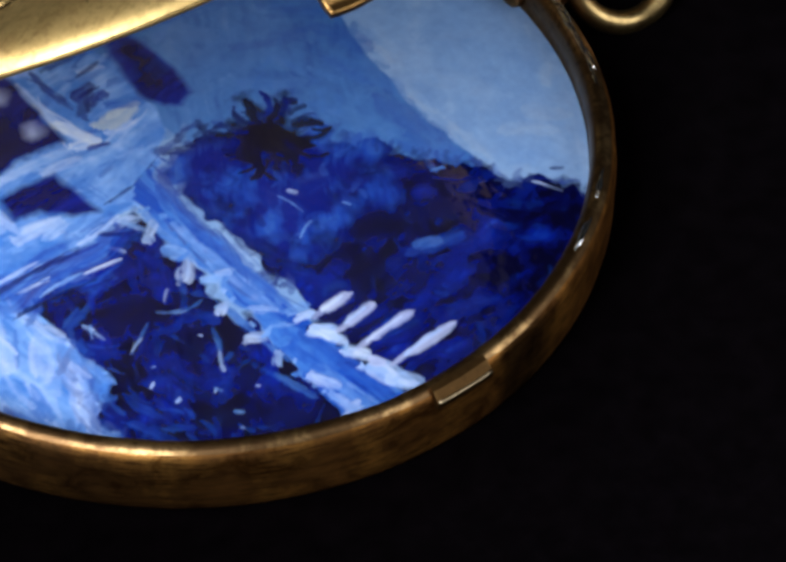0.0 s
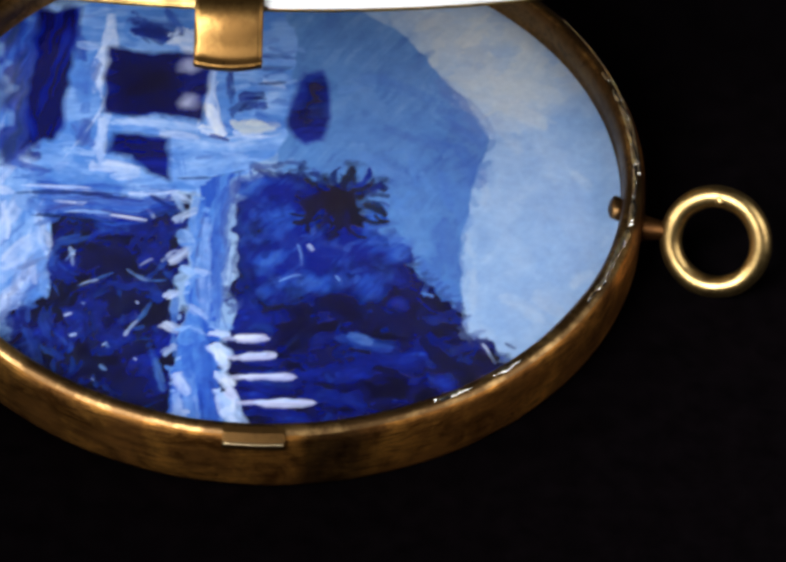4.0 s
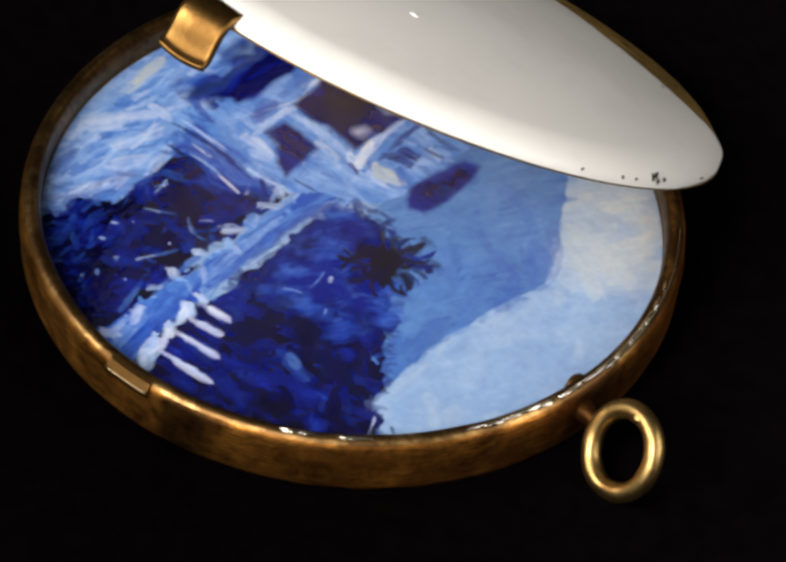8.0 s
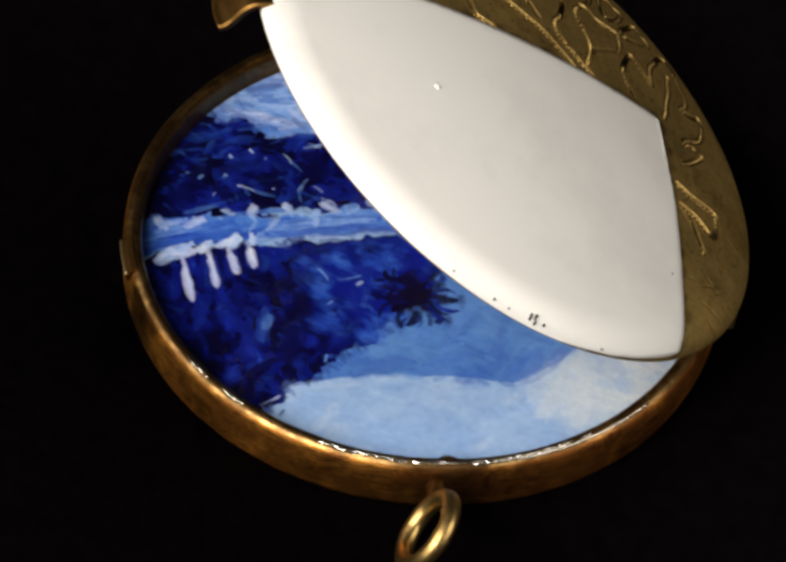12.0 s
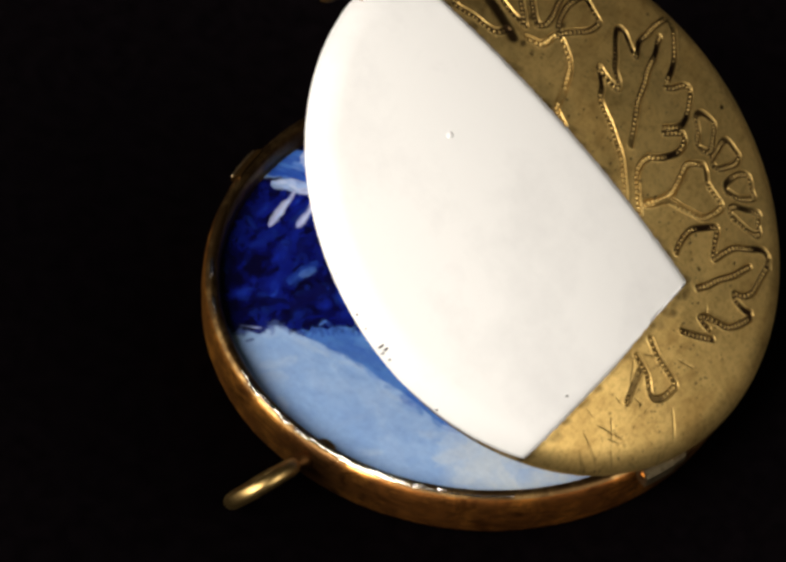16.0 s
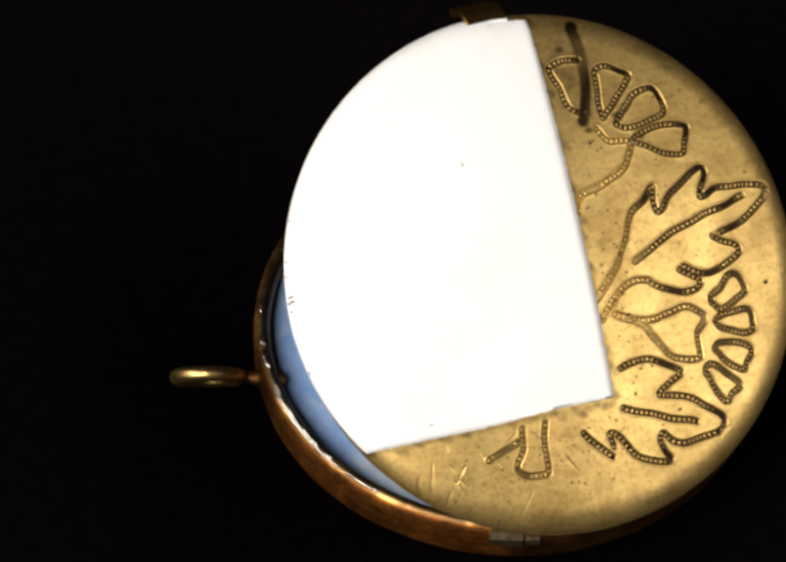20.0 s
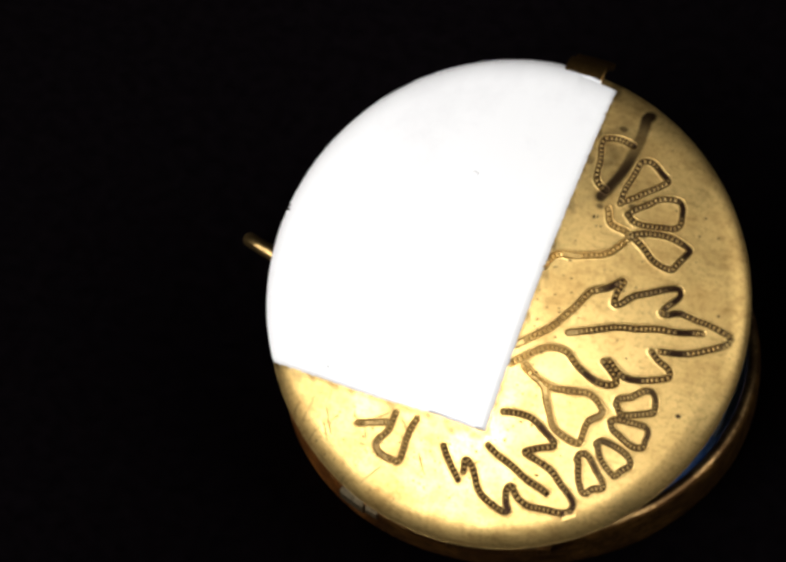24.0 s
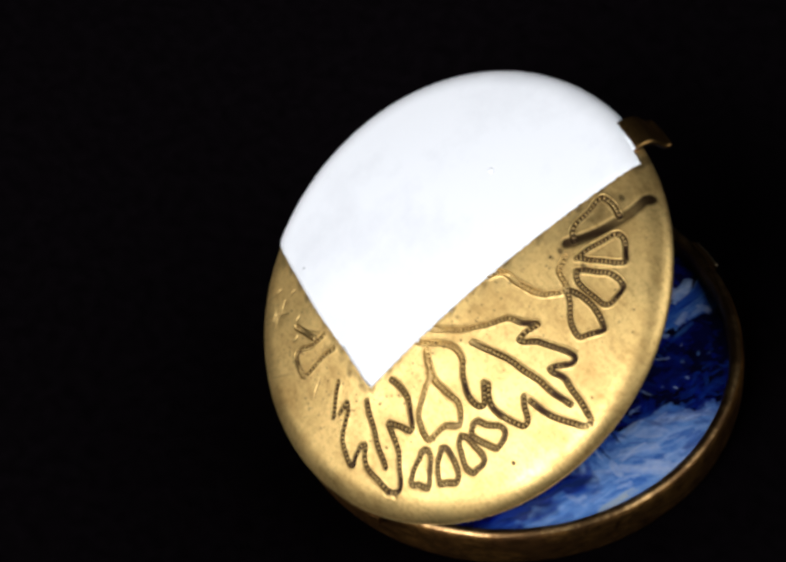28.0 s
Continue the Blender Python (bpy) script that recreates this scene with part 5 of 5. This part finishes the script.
def build_painting():
    me = lathe("painting", [(0.02, PLATE - 0.4), (INNER + 0.02, PLATE - 0.4), (INNER + 0.02, PLATE), (0.02, PLATE)], 128)
    me.polygons.foreach_set("use_smooth", [False] * len(me.polygons))
    plate = part("painting", me, BLACK_EDGE, locket, "painted plate showing a house and hill in blues")
    c = Canvas(1)
    c.area(CLOUD, "cream", 0.6, 0.25 + 0.4 * SWEEP + 0.25 * (TONE - 0.5), 0.8, 4.0)
    c.wet = 0.65
    c.fill(CLOUD, 30, (("cream", 3), ("sky", 1)), 50, 35, (1.4, 3.4), (0.7, 1.5), 0.12)
    c.wet = 0.6
    c.fill([(6, 14), (11.5, 4), (11, -10), (13.5, -13), (17.5, -8), (19.4, 0), (17.5, 8), (13, 15), (8, 18)], 170, (("sky", 1),), 60, 35, (0.8, 2.4), (0.5, 1.1), 0.12)
    c.touches("sky blue", 0.55, 0.004)
    c.touches("sky cream", 0.72, 0.004)

    c = Canvas(2)
    c.area(WEST, "pale", 0.4, 0.36 + 0.75 * (CROSS - 0.5) + 0.5 * (PATCHY - 0.5))
    c.wet = 0.5
    c.fill([(-19.5, -2), (-16.5, -9), (-14, -12), (-13, -5), (-14.5, 6), (-17, 8.5), (-19, 3)], 60, (("soft", 3), ("pale", 3), ("mid", 1)), 84, 16, (1.0, 3.2), (0.4, 0.9), 0.08)
    c.fill([(-17.0, -8.0), (-14.0, -13.0), (-10.5, -17.5), (-11.0, -11.0)], 60, (("soft", 3), ("mid", 3), ("pale", 2)), 75, 22, (0.8, 2.2), (0.25, 0.6), 0.08)
    c.wet = 0.35
    c.fill(WEST, 170, (("pale", 5), ("chalk", 2), ("soft", 3)), 84, 18, (0.8, 2.6), (0.3, 0.7), 0.08)
    c.touches("slope blue", 0.35)
    c.touches("slope white", 0.25)
    c.area([(-17.4, 11.4), (-13.6, 12.6), (-12.2, 8.0), (-12.0, 1.4), (-15.6, -0.6), (-15.5, 3.1), (-16.4, 7.6)], "deep", 0.7, 0.42 + 1.1 * (brushed(31, 80, 2.6, 0.5) - 0.5), 0.88, 0.9)
    c.done("west_slope", "light brushed slope of snow white and pale blue")

    c = Canvas(3)
    fade = np.clip((PIC_X - 4.0) / 7.0, 0, 1)
    c.area(MOUNTAIN, "slate", 0.14, 0.50 - 0.28 * fade + 0.42 * (SWEEP - 0.5) + 0.30 * (TONE - 0.5) + 0.12 * (CROSS - 0.5))
    c.wet = 0.6
    c.fill(MOUNTAIN, 190, (("slate", 1),), 62, 32, (0.8, 2.6), (0.4, 0.9), 0.12)
    c.touches("hill light", 0.6, 0.006)
    c.touches("hill dark", 0.6, 0.006)
    c.wet = 0.65
    c.fill([(2.2, 2.5), (6.5, 3.5), (9.0, -2.0), (8.5, -5.0), (6.0, -2.5)], 40, (("slate", 3), ("soft", 2)), 55, 35, (0.6, 1.8), (0.2, 0.5))
    c.done("mountain", "slate blue hill in soft brush strokes")

    c = Canvas(4)
    c.area(HOUSE, "pale", 0.2, 0.16 + 0.5 * (brushed(23, 4, 2.6, 0.5) - 0.5) + 0.6 * (PATCHY - 0.5))
    c.wet = 0.4
    c.fill(HOUSE, 150, (("soft", 5), ("pale", 4), ("mid", 2)), 6, 18, (0.6, 1.9), (0.3, 0.65), 0.06)
    c.touches("house pale", 0.02)
    c.touches("house mid", 0.15)
    c.touches("house soft", 0.35)
    c.done("house", "light blue painted house front")

    ripple = brushed(24, 12, 1.6, 0.5)

    def feature(seed, poly, tone, rough=0.16):
        f = Canvas(seed)
        f.area(poly, "navy", rough, tone, 1.0, 0.25)
        f.wet = 0.45
        return f
    f = feature(11, block(-10.2, 4.2, -4.6, 9.4, 0.1), 0.52 + 0.35 * (ripple - 0.5))
    f.area(block(-9.3, 4.9, -6.6, 8.4), "ink", 0.5, 0.2 + 0.5 * ripple, 0.85, 1.2)
    for x, y in ((-5.7, 8.4), (-5.5, 5.6)):
        f.area([(x + 0.5 * math.cos(a), y + 0.55 * math.sin(a)) for a in np.linspace(0, 2 * math.pi, 12, endpoint=False)], "lilac", 0.15, 0.3 + 0.4 * TONE_FINE, 0.8, 0.5)
    f.done("window", "large dark window with two pale glints")
    f = feature(12, [(-9.4, 2.7), (-6.1, 2.75), (-5.9, -0.6), (-7.0, -0.1), (-7.9, 0.9), (-9.4, 1.2)], 0.5 + 0.5 * (ripple - 0.5))
    f.done("window", "small dark stepped window")
    f = feature(13, [(-14.6, 12.0), (-12.4, 12.4), (-12.1, 2.2), (-14.0, 1.2)], 0.46 + 0.7 * (brushed(25, 88, 2.4, 0.4) - 0.5))
    f.done("shutter", "tall dark blue shutter")
    f = feature(14, [(0.2, 7.6), (0.7, 8.6), (1.5, 8.6), (2.1, 7.4), (2.3, 5.6), (2.2, 3.2), (1.2, 2.8), (0.4, 3.2), (0.1, 5.6)], 0.80 + 0.5 * (ripple - 0.5))
    f.area([(0.6, 7.4), (1.5, 7.6), (1.7, 5.0), (0.8, 4.8)], "ink", 0.4, 0.4 + 0.4 * ripple, 0.8, 0.6)
    f.done("column", "dark rounded doorway")
    c = Canvas(5)
    c.area(GARDEN, "leafy", 0.45, 0.12 + 0.5 * (brushed(26, 65, 1.8, 0.45) - 0.5) + 0.9 * (PATCHY - 0.5))
    c.wet = 0.55
    c.fill(GARDEN, 260, (("deep", 4), ("mid", 1), ("navy", 4), ("ink", 2)), 65, 40, (0.5, 1.6), (0.25, 0.55), 0.12)
    c.fill([(-14.6, -14.6), (-12.6, -12.6), (-11.0, -9.0), (-10.6, -6.4), (-12.4, -6.4), (-13.2, -9.6), (-15.6, -12.4)], 75, (("mid", 3), ("deep", 3), ("soft", 3), ("navy", 1)), 78, 24, (0.7, 2.0), (0.25, 0.6))
    c.touches("garden blue", 0.5)
    c.touches("garden dark", 0.35)
    c.fill([(-11.6, -8), (-10.4, -8), (-8.6, -16), (-9.8, -17.0)], 26, (("mid", 3), ("deep", 3)), 110, 22, (0.6, 1.6), (0.2, 0.45))
    c.wet = 0.15
    for x, y, r in ((-9.9, -10.8, 0.30), (-9.4, -12.2, 0.32), (-7.7, -12.7, 0.2), (-10.2, -6.4, 0.2), (-8.0, -15.2, 0.18), (-6.0, -13.6, 0.16), (-9.2, -9.9, 0.14), (-6.4, -9.6, 0.14)):
        c.stroke(x, y, c.rng.uniform(0, 180), r * 1.4, r, "chalk", 0.0, 0.035)
    c.touches("garden pale", 0.4, 0.02)
    c.done("garden", "dark ultramarine garden with a few pale flecks")

    f = Canvas(17)
    f.area([(-13.4, -1.2), (-5.6, -1.4), (-5.2, -3.2), (-8.0, -4.0), (-12.2, -3.8)], "mid", 0.5, 0.35 + 0.9 * (brushed(29, 3, 2.8, 0.35) - 0.5), 0.85, 0.6)
    f.touches("terrace", 0.12, 0.02)
    f.done("terrace", "stepped terrace of pale and dark strokes", True)

    c = Canvas(6)
    c.area(HEDGE, "leafy", 0.55, 0.13 + 0.5 * (brushed(27, 20, 1.9, 0.55) - 0.5) + 0.9 * (PATCHY - 0.5))
    c.wet = 0.6
    c.fill(HEDGE, 480, (("deep", 4), ("navy", 6), ("ink", 2)), 35, 45, (0.5, 1.7), (0.28, 0.65))
    c.touches("hedge blue", 0.55)
    c.touches("hedge dark", 0.4)
    c.area([(-1.7, 0.4), (1.4, 0.0), (3.2, -0.6), (6.4, -3.2), (7.2, -6.6), (5.4, -7.4), (3.4, -6.8), (1.6, -9.0), (-0.4, -8.0), (-1.4, -4.0)], "mid", 1.0, 0.16 + 0.9 * (PATCHY - 0.5) + 0.5 * (brushed(32, 60, 1.5, 0.4) - 0.5), 0.78, 1.6)
    c.fill([(-1.2, -1.0), (2.0, -2.0), (6.6, -4.2), (6.6, -6.8), (1.6, -8.4), (-0.8, -7.0)], 70, (("deep", 3), ("mid", 3), ("navy", 3)), 60, 40, (0.4, 1.2), (0.2, 0.45))
    c.wet = 0.45
    edge = HEDGE[1:10]
    for (x0, y0), (x1, y1) in zip(edge[:-1], edge[1:]):
        for k in range(7):
            u = c.rng.random()
            c.stroke(x0 + u * (x1 - x0) + 0.1, y0 + u * (y1 - y0) + 0.15, c.rng.gauss(55, 40), c.rng.uniform(0.4, 1.1), c.rng.uniform(0.25, 0.5), c.rng.choice(("navy", "deep", "deep", "ink")), 0.2)
    c.touches("hedge specks", 0.15, 0.02)
    c.done("hedge", "deep navy hedge")

    c = Canvas(7)
    c.area(PATH, "soft", 0.30, 0.17 + 0.7 * (brushed(28, 96, 2.6, 0.35) - 0.5) + 0.3 * (TONE - 0.5))
    c.touches("path body", 0.3)
    c.touches("path white", 0.3, 0.020)
    c.touches("path edge", 0.3)
    c.wet = 0.1
    for k in range(14):
        y = -1.6 - 0.95 * k + c.rng.gauss(0, 0.3)
        c.stroke(-4.15 + 0.7 * c.rng.random(), y, c.rng.gauss(60, 50), c.rng.uniform(0.25, 0.8), c.rng.uniform(0.2, 0.5), c.rng.choice(("pale", "pale", "soft")), 0.1, 0.022)
    c.done("path", "light blue garden path with ragged edges")

    c = Canvas(8)
    c.touches("fence shade", 0.2)
    c.touches("fence foot", 0.08, 0.02)
    c.done("fence_rail", "chalky white foot of the fence", True)
    for k, (x0, y0, x1, y1) in enumerate(((-1.5, -11.8, 0.75, -11.5), (-1.2, -13.1, 1.35, -12.65), (-1.1, -14.5, 2.5, -14.15), (-0.4, -16.2, 3.6, -15.8))):
        b = Canvas(20 + k)
        a, ln = math.degrees(math.atan2(y1 - y0, x1 - x0)), math.hypot(x1 - x0, y1 - y0)
        b.wet = 0.15
        b.stroke((x0 + x1) / 2, (y0 + y1) / 2, a, ln, 0.42, "lilac", 0.03, 0.04)
        b.stroke(x0 + 0.62 * (x1 - x0), y0 + 0.62 * (y1 - y0), a, ln * 0.72, 0.66, "lilac", 0.02, 0.05)
        b.stroke(x0 + 0.5 * (x1 - x0), y0 + 0.5 * (y1 - y0) + 0.08, a + 1, ln * 0.6, 0.3, "chalk", 0.02, 0.05)
        b.done("fence_bar", "lilac-white fence bar in thick paint", True)

    c = Canvas(9)
    c.wet = 0.3
    c.area([(1.5, -1.0), (2.4, 0.5), (3.9, 0.9), (5.2, 0.2), (5.6, -1.5), (4.9, -2.9), (3.6, -3.2), (2.2, -2.5)], "ink", 0.9, 0.05 + 0.4 * ripple, 1.0, 0.6)
    for k in range(34):
        ang = 360 * k / 34 + c.rng.gauss(0, 7)
        d = c.rng.uniform(1.5, 2.5)
        c.wet = c.rng.uniform(0.0, 0.2)
        c.stroke(3.6 + d * math.cos(radians(ang)), -1.25 + 0.95 * d * math.sin(radians(ang)), ang + 180 + c.rng.gauss(0, 12), c.rng.uniform(1.0, 2.0), c.rng.uniform(0.35, 0.65), c.rng.choice(("navy", "ink", "ink")), 0.25)
    c.wet = 0.5
    for k in range(12):
        c.stroke(3.6 + c.rng.gauss(0, 1.2), -1.1 + c.rng.gauss(0, 1.0), c.rng.uniform(0, 180), c.rng.uniform(0.5, 1.1), c.rng.uniform(0.2, 0.4), c.rng.choice(("navy", "deep", "ink")), 0.25)
    c.wet = 0.3
    for x, y, a in ((-0.6, 1.0, 5), (0.1, 1.2, 20), (0.7, 1.3, -8), (1.2, 0.6, 10)):
        c.stroke(x, y, a, 1.3, 0.6, "navy")
    c.done("palm", "spiky dark palm")
    lift_picture(plate)
    return plate


build_case()
build_hinge()
build_ring()
build_lid()
build_painting()


def motions():
    walk(locket, [(t, pose(0, 0, 0, 0, 0, a)) for t, a in TURN])
    walk(turntable, [(t, pose(0, 0, 0, 0, 0, a)) for t, a in TURN])


motions()
